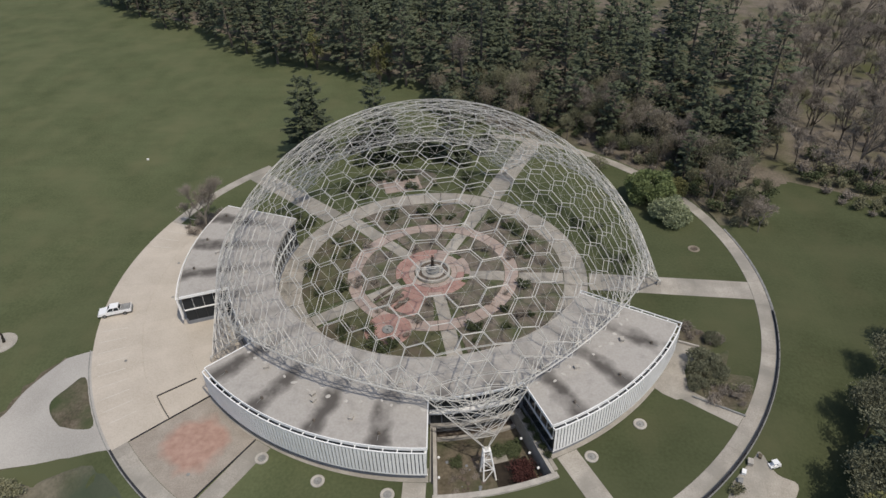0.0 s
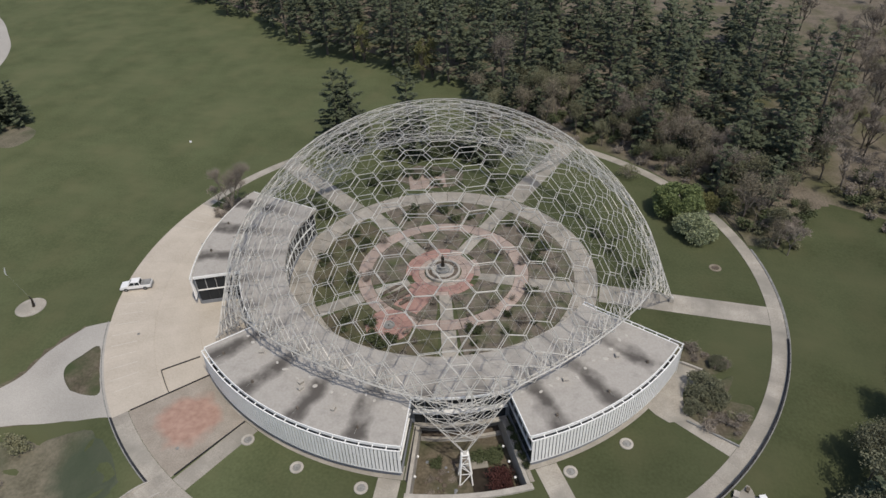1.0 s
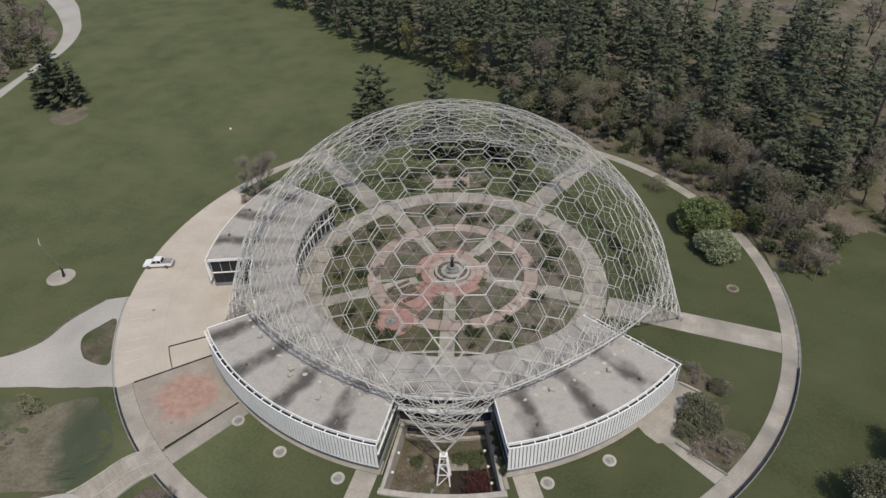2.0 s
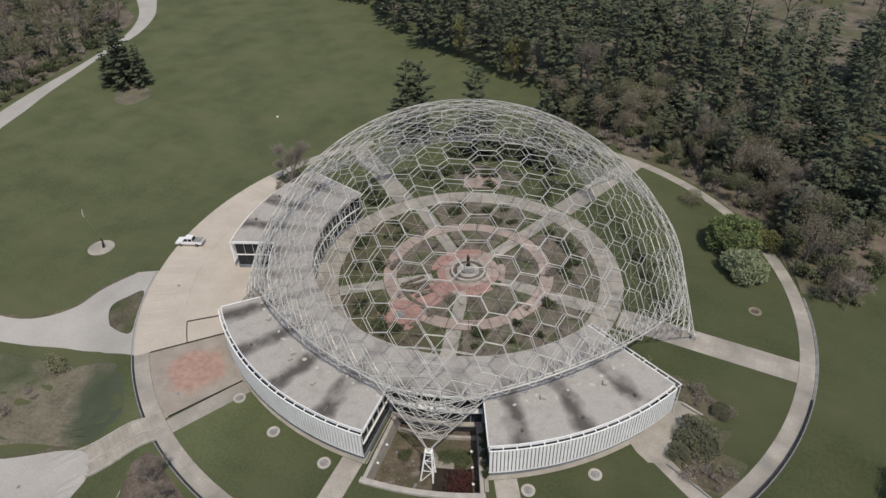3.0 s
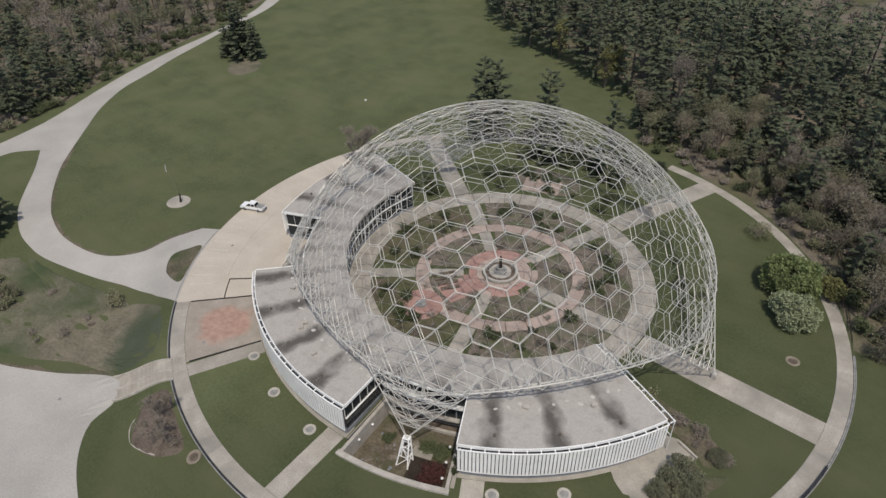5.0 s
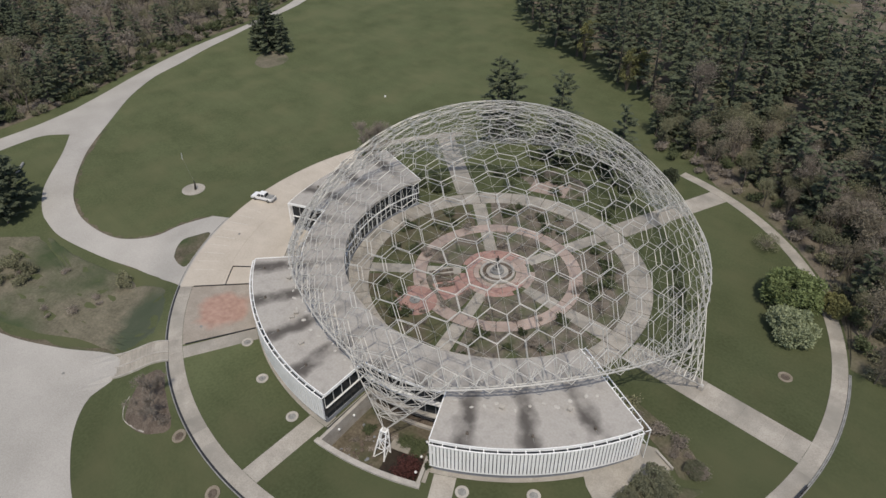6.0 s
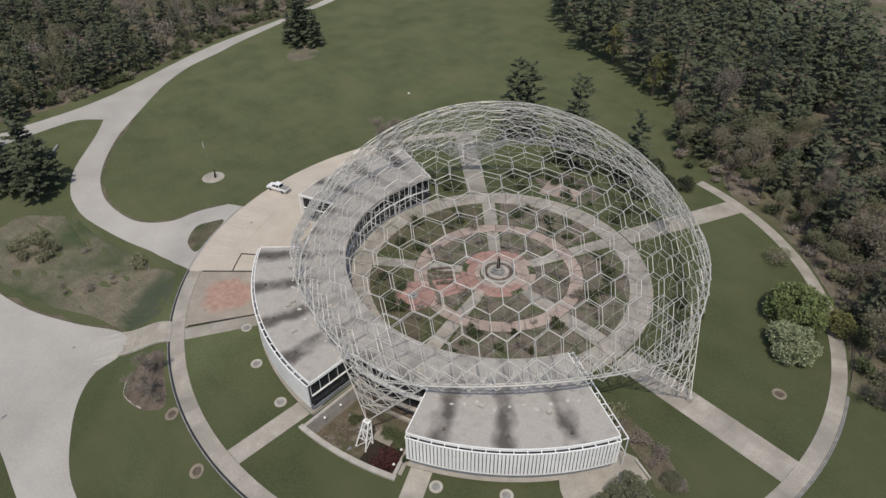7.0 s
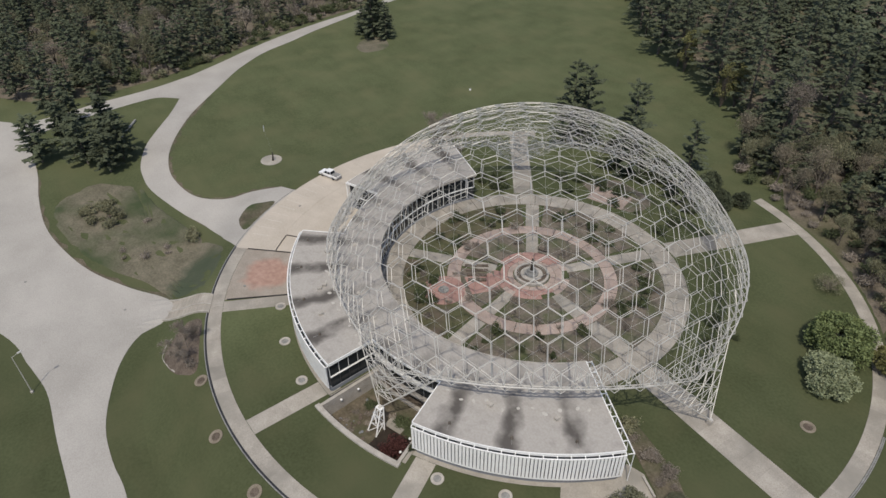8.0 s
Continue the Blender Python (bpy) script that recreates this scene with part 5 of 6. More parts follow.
def bough_pad(r, vs, fs, c, a, size, droop):
    """A flat spiky pad of needles round c, longer along the bough's heading a and hanging at its rim."""
    k, n = len(vs), 8
    tilt_x, tilt_y = r.gauss(-0.06, 0.17), r.gauss(0, 0.2)
    vs.append((c.x, c.y, c.z + size * 0.16))
    ca, sa = math.cos(a), math.sin(a)
    for i in range(n):
        t = 6.283 * (i + r.uniform(-0.3, 0.3)) / n
        q = size * (r.uniform(0.8, 1.2) if i % 2 else r.uniform(0.45, 0.7))
        u, w = math.cos(t) * q * 1.3 + 0.15 * size, math.sin(t) * q * 0.85
        vs.append((c.x + u * ca - w * sa, c.y + u * sa + w * ca, c.z - droop * q * r.uniform(0.1, 0.6) + u * tilt_x + w * tilt_y))
    fs.extend((k, k + 1 + i, k + 1 + (i + 1) % n) for i in range(n))


def pine_stem(r, wood, vs, fs, x0, y0, height, clumps, size, wide, power, bare):
    """One leader: a straight tapered trunk with tiers of separate boughs, each laid with needle pads."""
    lean = Vector((r.gauss(0, 0.015), r.gauss(0, 0.015), 1)) * height
    foot = Vector((x0, y0, -0.3))
    wood.tube(foot, foot + lean * 0.95, height * 0.016, 0.04, 6)
    z = bare
    while z < 0.97:
        reach = height * (wide * (1 - z) ** power + 0.018) * min(1.0, 0.55 + 1.7 * z)
        turn = r.uniform(0, 6.28)
        count = r.choice((4, 5, 5)) if z < 0.8 else 3
        for b in range(count):
            a = turn + 6.28 * b / count + r.gauss(0, 0.3)
            ln = reach * r.choice((0.6, 0.85, 1.0, 1.0, 1.2)) * r.uniform(0.85, 1.1)
            rise = r.uniform(-0.08, 0.14) + 0.5 * z * z
            start = foot + lean * (z + r.gauss(0, 0.008))
            end = start + Vector((math.cos(a) * ln, math.sin(a) * ln, ln * rise))
            if ln > 1.2:
                wood.tube(start, end, 0.065, 0.02, 3)
            n = max(1, round(clumps * ln / (height * 0.2)))
            for i in range(n):
                t = 1.0 - 0.78 * i / n
                c = start.lerp(end, t) + Vector((r.gauss(0, 0.07) * ln, r.gauss(0, 0.07) * ln, r.uniform(-0.1, 0.25)))
                bough_pad(r, vs, fs, c, a + r.gauss(0, 0.35), size * r.uniform(0.6, 1.15), r.uniform(0.3, 1.0))
        z += r.uniform(0.055, 0.092)
    for q in range(3):
        bough_pad(r, vs, fs, foot + lean * (0.93 + 0.025 * q), r.uniform(0, 6.28), size * (0.5 - 0.1 * q), 1.2)


def pine_meshes(seed, height, clumps, size, wide=0.25, power=0.7, leaders=((0, 0, 1.0),), bare=0.16):
    """A white pine: one or more leaders given as (x, y, share of the height)."""
    r = random.Random(seed)
    wood, vs, fs = Shape(), [], []
    for x, y, k in leaders:
        pine_stem(r, wood, vs, fs, x, y, height * k, clumps, size, wide, power, bare + r.uniform(0, 0.06))
    return wood, Shape().add(vs, fs)


def broad_meshes(seed, height, spread, leaves, size, bare=False, deep=4):
    """A broad tree: a tapered trunk, forking limbs, and twigs or leaves at their ends."""
    r = random.Random(seed)
    wood = Shape()
    vs, fs = [], []
    ends = []

    def limb(p, d, ln, rad, depth):
        q = p + d * ln
        wood.tube(p, q, rad, rad * 0.62, 6 if depth < 2 else 3)
        if depth >= deep or ln < 0.7:
            ends.append((q, d))
            return
        for i in range(r.choice((2, 3, 3)) if depth else 4):
            nd = (d + Vector((r.gauss(0, spread), r.gauss(0, spread), r.gauss(0.12, 0.2)))).normalized()
            limb(p.lerp(q, r.uniform(0.65, 1.0)), nd, ln * r.uniform(0.6, 0.82), rad * 0.6, depth + 1)
        if depth > 1:
            ends.append((q, d))

    limb(Vector((0, 0, -0.3)), Vector((r.gauss(0, 0.05), r.gauss(0, 0.05), 1)).normalized(), height * 0.32, height * 0.018, 0)
    per = max(1, leaves // max(1, len(ends)))
    for q, d in ends:
        for i in range(per):
            c = q + Vector((r.gauss(0, 1), r.gauss(0, 1), r.gauss(0, 0.8))) * height * (0.045 if bare else 0.06)
            dd = (d + Vector((r.gauss(0, 0.8), r.gauss(0, 0.8), r.gauss(0.2, 0.6)))).normalized()
            up = Vector((r.gauss(0, 1), r.gauss(0, 1), r.gauss(0, 1)))
            if bare:
                leaf_tri(vs, fs, q + (c - q) * 0.4, dd, up, height * r.uniform(0.05, 0.1), size)
            else:
                leaf_tri(vs, fs, c, dd, up, size * r.uniform(0.8, 1.5), size * r.uniform(0.4, 0.7))
    return wood, Shape().add(vs, fs)


def dome_meshes(seed, radius, height, leaves, size):
    """A low round-headed tree in full leaf: short forked stems under lobes of outward-turned leaves."""
    r = random.Random(seed)
    wood = Shape()
    vs, fs = [], []
    lobes = []
    for i in range(34):
        a, e = r.uniform(0, 6.28), math.asin(r.uniform(-0.05, 1.0))
        k = r.uniform(0.62, 0.86)
        c = Vector((math.cos(a) * math.cos(e) * radius * k, math.sin(a) * math.cos(e) * radius * k, height * (0.3 + 0.55 * math.sin(e) * k / 0.8)))
        lobes.append((c, radius * r.uniform(0.2, 0.34)))
        wood.tube((0, 0, -0.2), (c.x * 0.3, c.y * 0.3, c.z * 0.5), 0.12, 0.08, 5)
        wood.tube((c.x * 0.3, c.y * 0.3, c.z * 0.5), c, 0.08, 0.02, 4)
    for i in range(leaves):
        c, q = lobes[i % len(lobes)]
        d = Vector((r.gauss(0, 1), r.gauss(0, 1), r.gauss(0.25, 0.9))).normalized()
        p = c + d * q * r.uniform(0.6, 1.12)
        p.z = max(p.z, 0.3)
        dd = (d + Vector((r.gauss(0, 0.6), r.gauss(0, 0.6), r.gauss(0, 0.6)))).normalized()
        leaf_tri(vs, fs, p, dd, Vector((r.gauss(0, 1), r.gauss(0, 1), r.gauss(0, 1))), size * r.uniform(0.7, 1.4), size * r.uniform(0.35, 0.6))
    return wood, Shape().add(vs, fs)


def shrub_meshes(seed, radius, height, leaves, size):
    r = random.Random(seed)
    wood = Shape()
    vs, fs = [], []
    for i in range(9):
        a = r.uniform(0, 6.28)
        d = Vector((math.cos(a) * radius * r.uniform(0.3, 0.9), math.sin(a) * radius * r.uniform(0.3, 0.9), height * r.uniform(0.5, 0.95)))
        wood.tube((0, 0, -0.1), d, 0.05, 0.015, 4)
        for k in range(leaves // 9):
            c = d * r.uniform(0.45, 1.05) + Vector((r.gauss(0, 0.22) * radius, r.gauss(0, 0.22) * radius, r.gauss(0, 0.12) * height))
            c.z = max(c.z, 0.05)
            dd = Vector((r.gauss(0, 1), r.gauss(0, 1), r.gauss(0.4, 0.7))).normalized()
            leaf_tri(vs, fs, c, dd, Vector((r.gauss(0, 1), r.gauss(0, 1), r.gauss(0, 1))), size * r.uniform(0.7, 1.4), size * r.uniform(0.35, 0.6))
    return wood, Shape().add(vs, fs)


def plant(name, label, category, group, meshes, wood_mat, leaf_mat, crown_name="crown"):
    """The first of a kind, with its parts; copies are set out from it."""
    wood, crown = meshes
    t = thing(name, label, category, group)
    me = bpy.data.meshes.new(crown_name)
    me.from_pydata(crown.v, [], crown.f)
    me.materials.append(leaf_mat)
    part("trunk" if "tree" in name or "pine" in name else "stem", wood, wood_mat, t)
    part(crown_name, me, leaf_mat, t)
    return t


def set_out(kinds, places, lo=0.8, hi=1.2):
    """Puts the kinds at the places in turn; the first use of a kind moves the built one itself."""
    used = set()
    for i, (x, y) in enumerate(places):
        k = i % len(kinds)
        s = rng.uniform(lo, hi)
        m = pose(x, y, terrain(x, y), 0, 0, rng.uniform(0, 360))
        if k in used:
            o = copy_thing(kinds[k], m)
        else:
            used.add(k)
            o = kinds[k]
            o.matrix_basis = m
        o.scale = (s * rng.uniform(0.92, 1.08), s * rng.uniform(0.92, 1.08), s)


def inside(x, y, poly):
    hit_in, n = False, len(poly)
    for i in range(n):
        (x0, y0), (x1, y1) = poly[i], poly[(i + 1) % n]
        if (y0 > y) != (y1 > y) and x < (x1 - x0) * (y - y0) / (y1 - y0) + x0:
            hit_in = not hit_in
    return hit_in


def scatter(poly, gap, count, seed):
    """Random places in an outline, none nearer to another than gap."""
    r = random.Random(seed)
    xs, ys = [p[0] for p in poly], [p[1] for p in poly]
    cell, out = {}, []
    for _ in range(count * 40):
        x, y = r.uniform(min(xs), max(xs)), r.uniform(min(ys), max(ys))
        if not inside(x, y, poly):
            continue
        c = (int(x // gap), int(y // gap))
        if any((x - a) ** 2 + (y - b) ** 2 < gap * gap for i in (-1, 0, 1) for j in (-1, 0, 1) for a, b in cell.get((c[0] + i, c[1] + j), ())):
            continue
        cell.setdefault(c, []).append((x, y))
        out.append((x, y))
        if len(out) >= count:
            break
    return out


def joined_wood(name, label, shapes, mats, places, lo, hi, category="woods"):
    """Far woods as one object: copies of a few trees joined in one mesh."""
    r = np.random.RandomState(11)
    packs = []
    for wood, crown in shapes:
        tri = [(f[0], f[i], f[i + 1]) for f in wood.f for i in range(1, len(f) - 1)]
        packs.append((np.array(wood.v + crown.v), np.array(tri + [tuple(i + len(wood.v) for i in f) for f in crown.f]), len(tri), len(crown.f)))
    av, af, am, base = [], [], [], 0
    for i, (x, y) in enumerate(places):
        v, f, nw, nl = packs[i % len(packs)]
        t, s = r.uniform(0, 6.28), r.uniform(lo, hi)
        c, sn = math.cos(t) * s, math.sin(t) * s
        av.append(np.c_[v[:, 0] * c - v[:, 1] * sn + x, v[:, 0] * sn + v[:, 1] * c + y, v[:, 2] * s + terrain(x, y)])
        af.append(f + base)
        am.append(np.r_[np.zeros(nw, int), np.ones(nl, int) * (1 + (i * 7) % (len(mats) - 1))])
        base += len(v)
    v, f, mi = np.concatenate(av), np.concatenate(af), np.concatenate(am)
    me = bpy.data.meshes.new(name)
    me.vertices.add(len(v))
    me.vertices.foreach_set("co", v.ravel())
    me.loops.add(3 * len(f))
    me.loops.foreach_set("vertex_index", f.ravel())
    me.polygons.add(len(f))
    me.polygons.foreach_set("loop_start", np.arange(len(f)) * 3)
    for m in mats:
        me.materials.append(m)
    me.polygons.foreach_set("material_index", mi)
    me.update(calc_edges=True)
    return tagged(new(name, me), label, category, kind="stuff")


PINES = [plant("pine_tree", "tall dark green white pine at the edge of the woods", "pine tree", "pines of the wood", pine_meshes(20 + i, h, 9.5, 0.72, 0.25, 0.68, bare=0.1), BARK, NEEDLE) for i, h in enumerate((20.0, 24.0, 17.0, 22.0, 14.0, 26.0))]
near_poly = [(-165, 174), (-113, 136.5), (-78, 113.5), (-44, 96.5), (-13, 81.5), (4, 84), (22, 78), (40, 70), (51, 60), (60, 50), (70, 40), (76, 52), (80, 90), (78, 120), (0, 130), (-60, 155), (-150, 200)]
far_poly = [(-160, 205), (-60, 162), (0, 137), (60, 126), (74, 124), (72, 138), (40, 140), (20, 152), (0, 156), (-50, 190), (-80, 250), (-220, 330), (-220, 240)]
set_out(PINES, scatter(near_poly, 8.3, 200, 3), 0.82, 1.25)
far_pine = [pine_meshes(60 + i, h, 4.2, 1.1, 0.26, 0.7) for i, h in enumerate((21.0, 25.0, 18.0))]
joined_wood("pine_wood", "dense dark pine wood behind the dome", far_pine, (BARK, NEEDLE), scatter(far_poly, 7.0, 420, 5), 0.8, 1.15)
LONE_KINDS = (
    (21.5, 0.28, 8.5, ((-1.9, -0.4, 1.0), (1.7, 0.5, 0.97))),
    (22.0, 0.30, 8.0, ((0, 0, 1.0), (-3.4, -2.6, 0.68))),
    (20.0, 0.2, 6.0, ((0, 0, 1.0),)),
    (19.0, 0.29, 5.5, ((0, 0, 1.0), (1.6, 1.2, 0.8))),
)
LONE = [plant("lone_pine", "tall dark green pine standing alone on the lawn", "pine tree", "", pine_meshes(40 + i, h, k * 4.6, 0.54, w, 0.6, stems, 0.04), BARK, NEEDLE) for i, (h, w, k, stems) in enumerate(LONE_KINDS)]
set_out(LONE, [(-35.2, 43.8), (-19.2, 45.2), (-1.8, 43.8), (-135.5, 38.8)], 0.99, 1.01)
for x, y, k in ((-140.5, 37.4, 0.6), (-131.0, 41.8, 0.7), (-137.8, 42.4, 0.9)):
    o = copy_thing(LONE[3], pose(x, y, terrain(x, y), 0, 0, 130 * k))
    o.scale = (k, k, k)
set_out([plant("roadside_pine", "spreading dark pine beside the lower drive", "pine tree", "pines by the drive", pine_meshes(50 + i, 12.5, 11.0, 0.72, 0.36, 0.6), BARK, NEEDLE) for i in range(2)], [(-90.5, -58.5), (-98.0, -62.5), (-94.5, -54.5), (-101.0, -57.0), (-105.5, -63.0), (-109.0, -55.5), (-114.5, -65.5), (-136.0, -66.5), (-141.0, -60.0), (-138.0, -52.0), (-106.0, -72.0), (-121.0, -62.0)], 0.8, 1.12)

BARES = [plant("bare_tree", "leafless grey-brown tree in the spring woods", "tree", "bare trees", broad_meshes(70 + i, h, 0.33, 1300, 0.035, True), BARK, TWIG, "twig_crown") for i, h in enumerate((17.0, 14.0, 19.0))]
BUDS = [plant("budding_tree", "spring tree in thin olive bud", "tree", "budding trees", broad_meshes(80 + i, h, 0.22, 2400, 0.22), BARK, BUD) for i, h in enumerate((13.0, 10.0, 15.0))]
BROWNS = [plant("brown_budding_tree", "spring tree with fine brown twigs and buds", "tree", "budding trees", broad_meshes(84 + i, h, 0.2, 2600, 0.2), BARK, HAZEL) for i, h in enumerate((13.0, 16.0))]
bare_poly = [(68, 46), (84, 38), (100, 32), (150, 22), (220, 60), (180, 140), (120, 160), (88, 130), (78, 90), (74, 62)]
fringe_poly = [(-9, 74), (-5, 66), (4, 62), (13, 60), (19, 58.4), (25, 56), (31, 52.8), (37, 48.8), (42, 44.5), (46.2, 40.2), (50.5, 34.8), (54.2, 28.8), (57.2, 22.5), (60, 19), (65, 20), (68, 30), (70, 46), (64, 62), (40, 74), (22, 84), (4, 86)]
set_out(BARES, scatter(bare_poly, 6.6, 95, 8), 0.7, 1.15)
set_out(BARES, [(36, 60.5), (40, 57.5), (44, 54), (48, 50.5), (41, 62), (47, 57), (52, 46.5), (32, 63.5), (55, 41.5), (50.5, 53), (57.5, 38), (28, 64)], 0.65, 0.9)
joined_wood("bare_wood", "dense grey-brown leafless woods", [broad_meshes(105, 13.0, 0.3, 520, 0.06, True, 3), broad_meshes(106, 11.0, 0.32, 420, 0.22, False, 3)], (BARK, TWIG, TWIG, BUD), scatter(bare_poly, 4.2, 300, 18), 0.7, 1.15)
set_out(BUDS + BROWNS, scatter(fringe_poly, 5.2, 74, 9), 0.55, 1.05)
FRINGE = [plant("fringe_pine", "young dark green pine among the budding trees", "pine tree", "pines of the fringe", pine_meshes(87 + i, h, 13.0, 0.52, w, 0.6), BARK, NEEDLE) for i, (h, w) in enumerate(((13.0, 0.28), (10.0, 0.3), (15.0, 0.24)))]
set_out(FRINGE, [(33, 66), (46, 54), (57, 46), (62, 47), (20, 74), (66, 44), (52, 58), (28, 71), (60, 54), (6, 76), (36, 66), (64, 50), (48, 62), (-4, 75), (-9, 79)] + scatter(fringe_poly, 6.5, 18, 31), 0.75, 1.2)
left_poly = [(-143, -36), (-148, -18), (-155, -2), (-165, 24), (-171, 48), (-183, 78), (-210, 104), (-260, 110), (-300, 60), (-280, -60), (-200, -90), (-150, -74), (-141, -55)]
left_all = scatter(left_poly, 4.5, 500, 12)
LEFTPINE = [plant("woodland_pine", "dark pine in the mixed woods beyond the drive", "pine tree", "pines beyond the drive", pine_meshes(90 + i, h, 9.0, 0.66, 0.27, 0.7), BARK, NEEDLE) for i, h in enumerate((16.0, 13.0))]
left_pine = [p for i, p in enumerate(left_all) if i % (2 if p[1] < 0 else 7) == 0]
left_rest = [p for p in left_all if p not in left_pine]
set_out(LEFTPINE, left_pine, 0.7, 1.15)
joined_wood("mixed_wood", "grey and olive spring woods beyond the drive", [broad_meshes(100, 14.0, 0.34, 460, 0.065, True, 3), broad_meshes(101, 12.0, 0.36, 800, 0.36, False, 3), broad_meshes(102, 15.0, 0.33, 700, 0.24, False, 3)], (BARK, TWIG, BUD), left_rest, 0.65, 1.1)
far_wood_poly = [(82, 126), (130, 165), (190, 140), (230, 60), (420, 120), (420, 460), (-60, 460), (-120, 330), (-45, 200), (22, 160), (74, 146)]
joined_wood("far_wood", "hazy leafless woods in the distance", [broad_meshes(103, 16.0, 0.34, 360, 0.14, True, 3), broad_meshes(104, 14.0, 0.34, 300, 0.5, False, 3)], (BARK, TWIG), scatter(far_wood_poly, 9.5, 420, 15), 0.8, 1.2)
near_right = [(66.0, -29.5), (70.5, -24.0), (66.5, -35.0), (72.5, -30.0), (64.5, -40.0), (76.0, -21.0), (61.5, -45.0), (73.0, -37.0), (81.0, -13.0), (79.5, -27.0), (69.0, -43.0), (86.0, -6.0), (62.0, -51.0), (75.0, -44.0), (68.0, -27.0), (63.5, -35.5), (60.5, -41.5), (69.5, -33.0), (66.5, -46.5), (58.5, -49.5), (72.0, -18.0), (77.5, -33.0)]
set_out([plant("low_budding_tree", "low spreading tree in olive bud below the terrace", "tree", "trees below the terrace", broad_meshes(110, 10.0, 0.5, 8000, 0.2), BARK, SOFTNEEDLE), plant("low_pine", "dark low pine below the terrace", "pine tree", "pines below the terrace", pine_meshes(111, 10.0, 10.0, 0.65), BARK, NEEDLE)], near_right, 0.8, 1.15)
set_out([plant("tall_brown_tree", "tall spring tree in brown bud before the pines", "tree", "", broad_meshes(117, 22.0, 0.11, 3600, 0.2), BARK, TWIG)], [(-2.0, 81.0)], 1.0, 1.01)
set_out([plant("yellow_tree", "slender tree in yellow spring leaf at the wood edge", "tree", "yellow trees", dome_meshes(112, 2.3, 14.0, 2600, 0.3), BARK, YELLOW)], [(-28.0, 91.0), (-51.0, 103.0), (-25.5, 93.5), (58.0, -47.0)], 0.9, 1.1)
set_out([plant("leafy_tree", "round tree in fresh green leaf by the ring walk", "tree", "", dome_meshes(113, 4.9, 7.6, 14000, 0.34), BARK, LEAF)], [(43.2, 28.3)], 1.0, 1.01)
set_out([plant("pale_tree", "low round tree with pale green blossom", "tree", "", dome_meshes(114, 3.8, 5.2, 9000, 0.3), BARK, PALELEAF)], [(46.3, 20.8)], 1.0, 1.01)
set_out([plant("yellow_green_bush", "bushy yellow-green tree beside the ring walk", "tree", "", dome_meshes(116, 2.6, 4.0, 4500, 0.28), BARK, YELLOW)], [(49.2, 31.5)], 1.0, 1.01)
TERRACE_BUSH = plant("terrace_bush", "broad loose olive-green bush beside the terrace", "shrub", "terrace bushes", dome_meshes(118, 2.9, 3.0, 5200, 0.2), BARK, SOFTNEEDLE)
set_out([TERRACE_BUSH], [(44.6, -20.6), (46.6, -22.2), (47.4, -14.6), (43.2, -24.6)], 0.9, 1.0)
for o, k in zip([o for o in bpy.data.objects if o.name.startswith("terrace_bush")], (1.0, 0.7, 0.55, 0.6)):
    o.scale = (k, k, k)
set_out([plant("small_bare_tree", "small leafless ornamental tree beside the walk", "tree", "small bare trees", broad_meshes(115, 6.0, 0.5, 1500, 0.022, True), TWIG, TWIG, "twig_crown")], [(-53.5, 12.5), (62.0, 21.5), (-18.4, -59.9), (-15.1, -61.2), (-50.5, 15.5), (60.5, 25.5), (59.0, 29.5), (64.5, 24.0), (56.5, 33.0), (63.5, 18.8)], 0.8, 1.3)
set_out([plant("spreading_shrub", "spreading grey-brown shrub on the lawn beside the walk", "shrub", "", dome_meshes(120, 2.6, 3.0, 1500, 0.16), TWIG, BUD, "twig_crown")], [(33.5, 42.5)], 1.0, 1.01)
set_out([plant("tall_bare_tree", "tall leafless tree with a haze of fine twigs", "tree", "", broad_meshes(119, 14.0, 0.36, 3600, 0.02, True), TWIG, TWIG, "twig_crown")], [(-48.0, 9.0)], 1.0, 1.01)
set_out([plant("brown_scrub", "tangled brown scrub at the foot of a bare tree", "shrub", "brown scrub", dome_meshes(121, 1.7, 1.9, 1800, 0.12), BARK, TWIG, "twig_crown")], [(-49.2, 13.8), (-50.6, 11.6), (-47.6, 15.6), (-51.0, 8.8)], 0.8, 1.15)

under = [shrub_meshes(130, 1.8, 2.2, 420, 0.36), shrub_meshes(131, 1.5, 1.6, 420, 0.3), shrub_meshes(132, 2.2, 3.0, 480, 0.36)]
edge_left = [(-140, -37), (-145, -18), (-152, -3), (-162, 23), (-169, 48), (-181, 77), (-192, 84), (-178, 40), (-166, 4), (-156, -30), (-150, -60)]
joined_wood("undergrowth", "tangled olive and brown undergrowth along the wood edge", under, (BARK, BUD, TWIG, GREENSHRUB), scatter(edge_left, 2.4, 420, 21) + scatter(fringe_poly, 3.0, 170, 22) + scatter([(77, 46), (80, 38), (84, 30), (92, 24), (104, 28), (96, 42), (84, 50)], 2.8, 60, 23), 0.6, 1.2, "undergrowth")
SHRUB_G = plant("green_shrub", "rounded leafy green garden shrub", "shrub", "green shrubs", shrub_meshes(120, 1.2, 1.4, 900, 0.22), BARK, GREENSHRUB)
SHRUB_B = plant("brown_shrub", "small leafless brown garden shrub", "shrub", "brown shrubs", shrub_meshes(121, 1.1, 1.1, 500, 0.13), BARK, TWIG, "twig_crown")
SHRUB_P = plant("pale_shrub", "low pale olive garden shrub", "shrub", "pale shrubs", shrub_meshes(122, 1.1, 1.2, 700, 0.2), BARK, BUD)
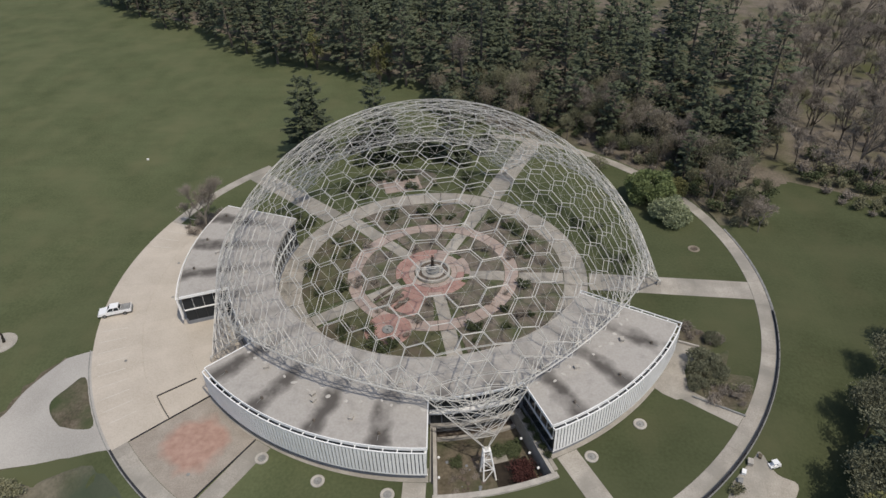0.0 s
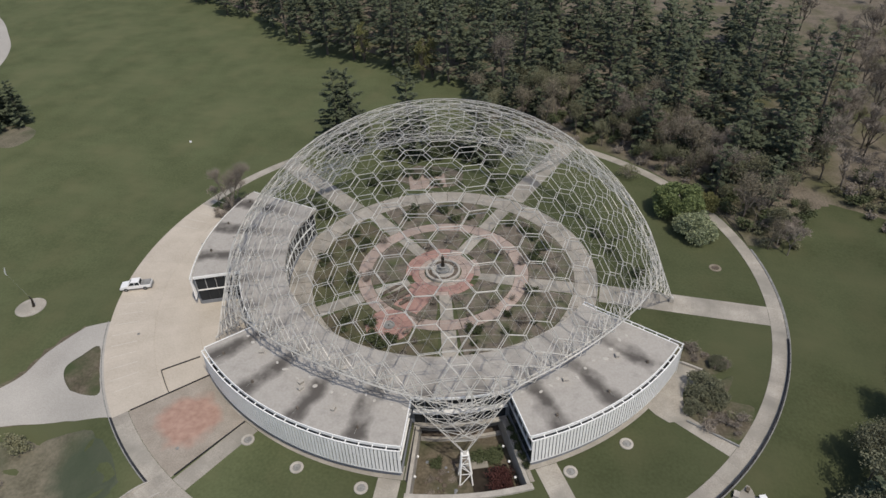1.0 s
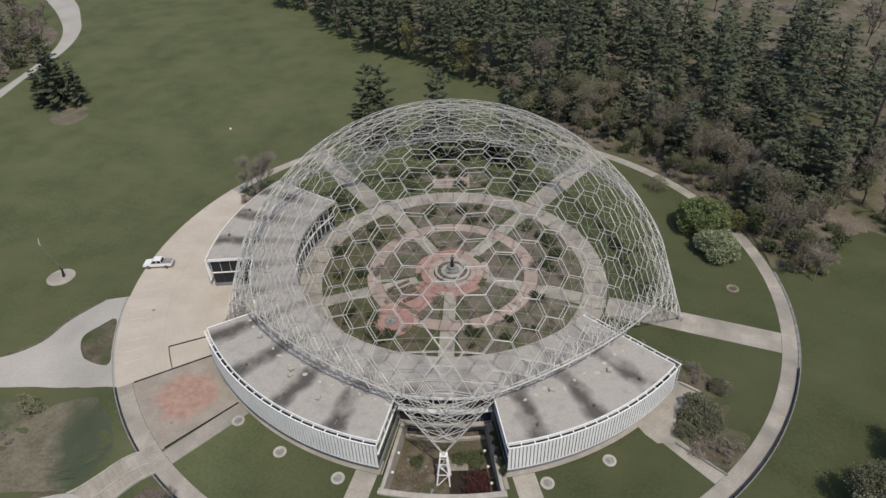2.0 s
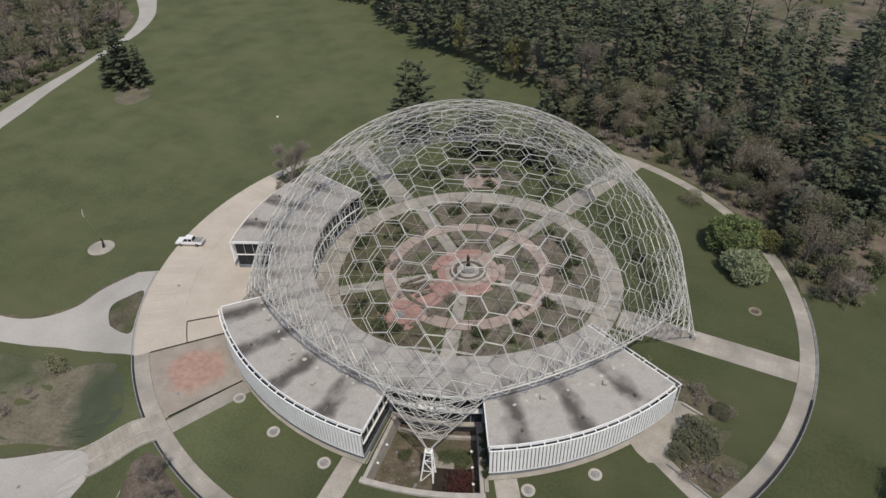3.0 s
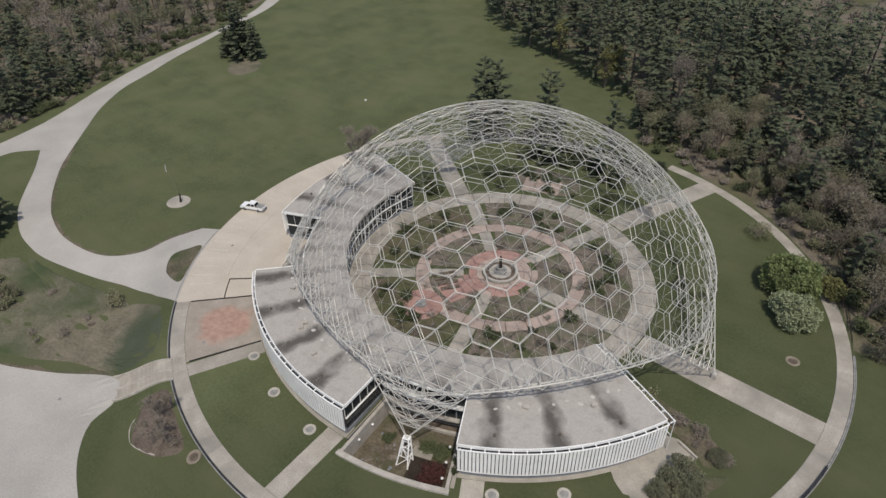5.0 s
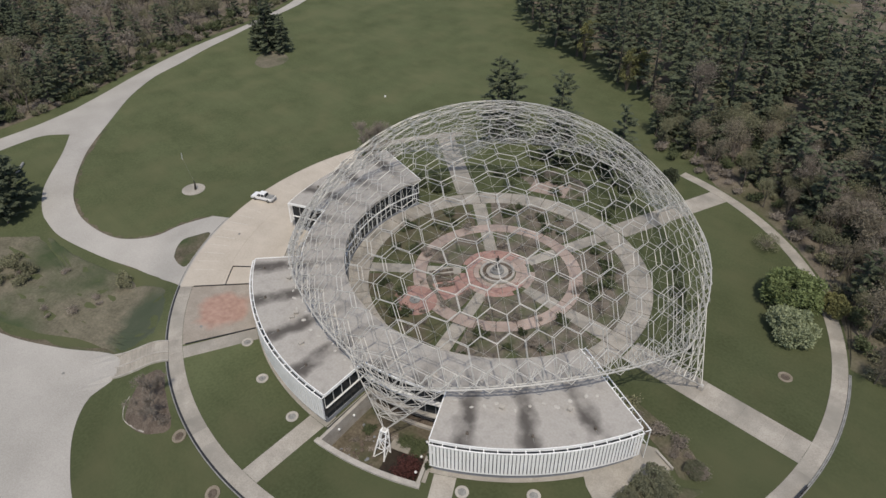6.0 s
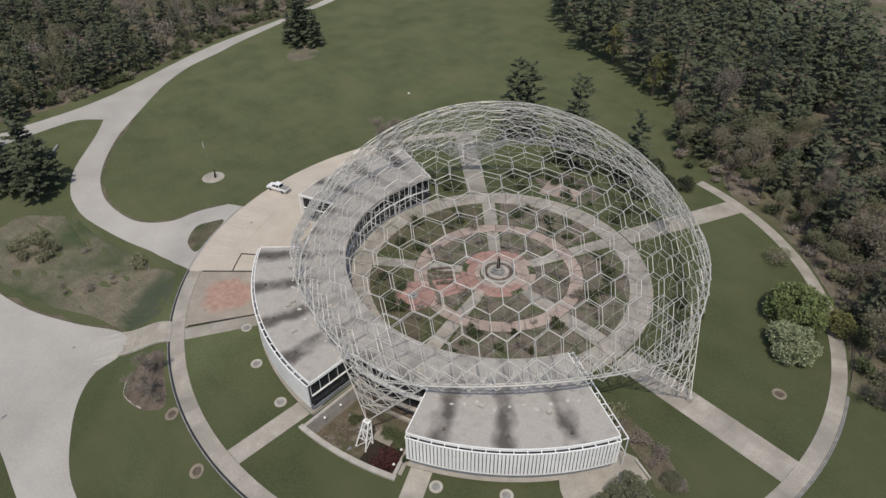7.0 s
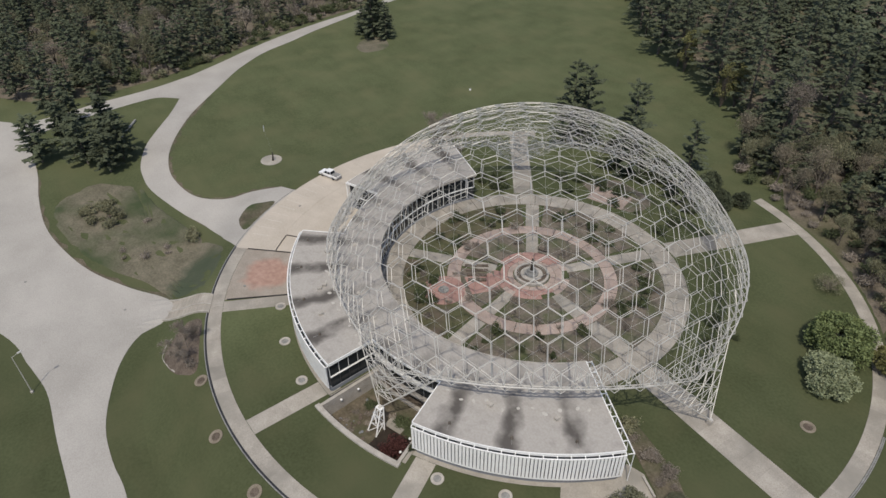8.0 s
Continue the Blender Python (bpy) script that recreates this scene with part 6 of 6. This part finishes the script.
SHRUB_M = plant("maroon_shrub", "round maroon-leaved shrub in the sunken court", "shrub", "", shrub_meshes(123, 2.3, 1.9, 2600, 0.22), BARK, MAROON)
SHRUB_M.matrix_basis = pose(*polar(43.9, -66.3, -3.0))
spots = random.Random(33)
g_at, b_at, p_at = [], [], []
for i in range(42):
    b = BEDS[i % 5]
    g_at.append(tuple(polar(spots.uniform(16.8, 23.6), spots.uniform(b[0] + 4, b[1] - 4)))[:2])
for i in range(40):
    b = BEDS[i % 5]
    b_at.append(tuple(polar(spots.uniform(8.2, 23.2), spots.uniform(b[0] + 7, b[1] - 7)))[:2])
for i in range(26):
    g_at.append(tuple(polar(spots.uniform(30.5, 37), spots.choice((spots.uniform(5, 66), spots.uniform(78, 138), spots.uniform(150, 160)))))[:2])
b_at += [(spots.uniform(43, 50), spots.uniform(-28, -22.5)) for i in range(9)] + [(spots.uniform(43, 49.5), spots.uniform(-15, -12.3)) for i in range(8)] + [(spots.uniform(36, 44), spots.uniform(-12.5, -10.8)) for i in range(7)]
p_at += [(34.9, -10.6), (35.6, -11.0), (46.0, -23.5), (48.5, -24.5)]
p_at += [(-72.0 + spots.uniform(-5, 5), -64.0 + spots.uniform(-4, 4)) for i in range(15)] + [(-53.3, -49.2), (-52.6, -49.6), (-54.0, -48.8)]
b_at += [(-51.5, 12.5), (-50.0, 14.0), (-52.5, 15.0), (-49.5, 10.5), (-53.5, 11.0)]
b_at += [(-60.0 + spots.uniform(-14, 14), -60.0 + spots.uniform(-5, 5)) for i in range(9)] + [(-21.0, -58.2), (-22.5, -58.8), (-17.0, -60.6), (-13.5, -60.4)]
p_at += [(spots.uniform(44, 58), spots.uniform(-52, -40)) for i in range(10)]
set_out([SHRUB_G], g_at, 0.5, 1.25)
set_out([SHRUB_B], b_at, 0.6, 1.3)
set_out([SHRUB_P], p_at, 0.7, 1.5)
for r, a, s in ((46, 119, 1.6), (48, 112, 1.5), (44.5, 105, 1.7), (46.5, 98, 1.5), (37.5, 116, 1.2), (36, 108, 1.3), (38, 122, 1.3), (35, 84, 1.2)):
    o = copy_thing(SHRUB_G, pose(*polar(r, a), 0, 0, a * 7))
    o.scale = (s, s, s)
EVERGREEN = plant("dark_evergreen", "dark spreading evergreen behind the round garden", "shrub", "evergreens behind the garden", dome_meshes(141, 2.6, 4.2, 3200, 0.3), BARK, NEEDLE)
set_out([EVERGREEN], [tuple(polar(r, a))[:2] for r, a in ((55.5, 116), (53.5, 112), (54, 119), (52, 101), (50, 97), (51.5, 105), (49.5, 91), (47, 102), (46.5, 96), (44, 90), (42, 87), (50.5, 86), (54, 92), (53, 82.5), (48.5, 83), (46, 108))], 0.7, 1.15)
for r, a, s in ((40, -78, 0.9), (42.5, -75, 0.7), (39.4, -67, 1.0), (40.2, -66, 0.9), (44.5, -79, 0.6), (39.3, -69.5, 1.0), (39.2, -72.3, 0.7), (42.5, -79.2, 0.7), (45.2, -76.5, 0.6), (39.2, -65.2, 1.0), (40.8, -74.4, 0.6), (41.4, -77.0, 0.65)):
    o = copy_thing(SHRUB_G if s > 0.8 else SHRUB_B, pose(*polar(r, a, -3.0)))
    o.scale = (s, s, s * 0.4)
for r in (38.0, 39.6, 41.2, 42.8, 44.3):
    o = copy_thing(SHRUB_G, pose(*polar(r, -62.0), 0, 0, r * 70))
    o.scale = (0.5, 0.5, 0.75)
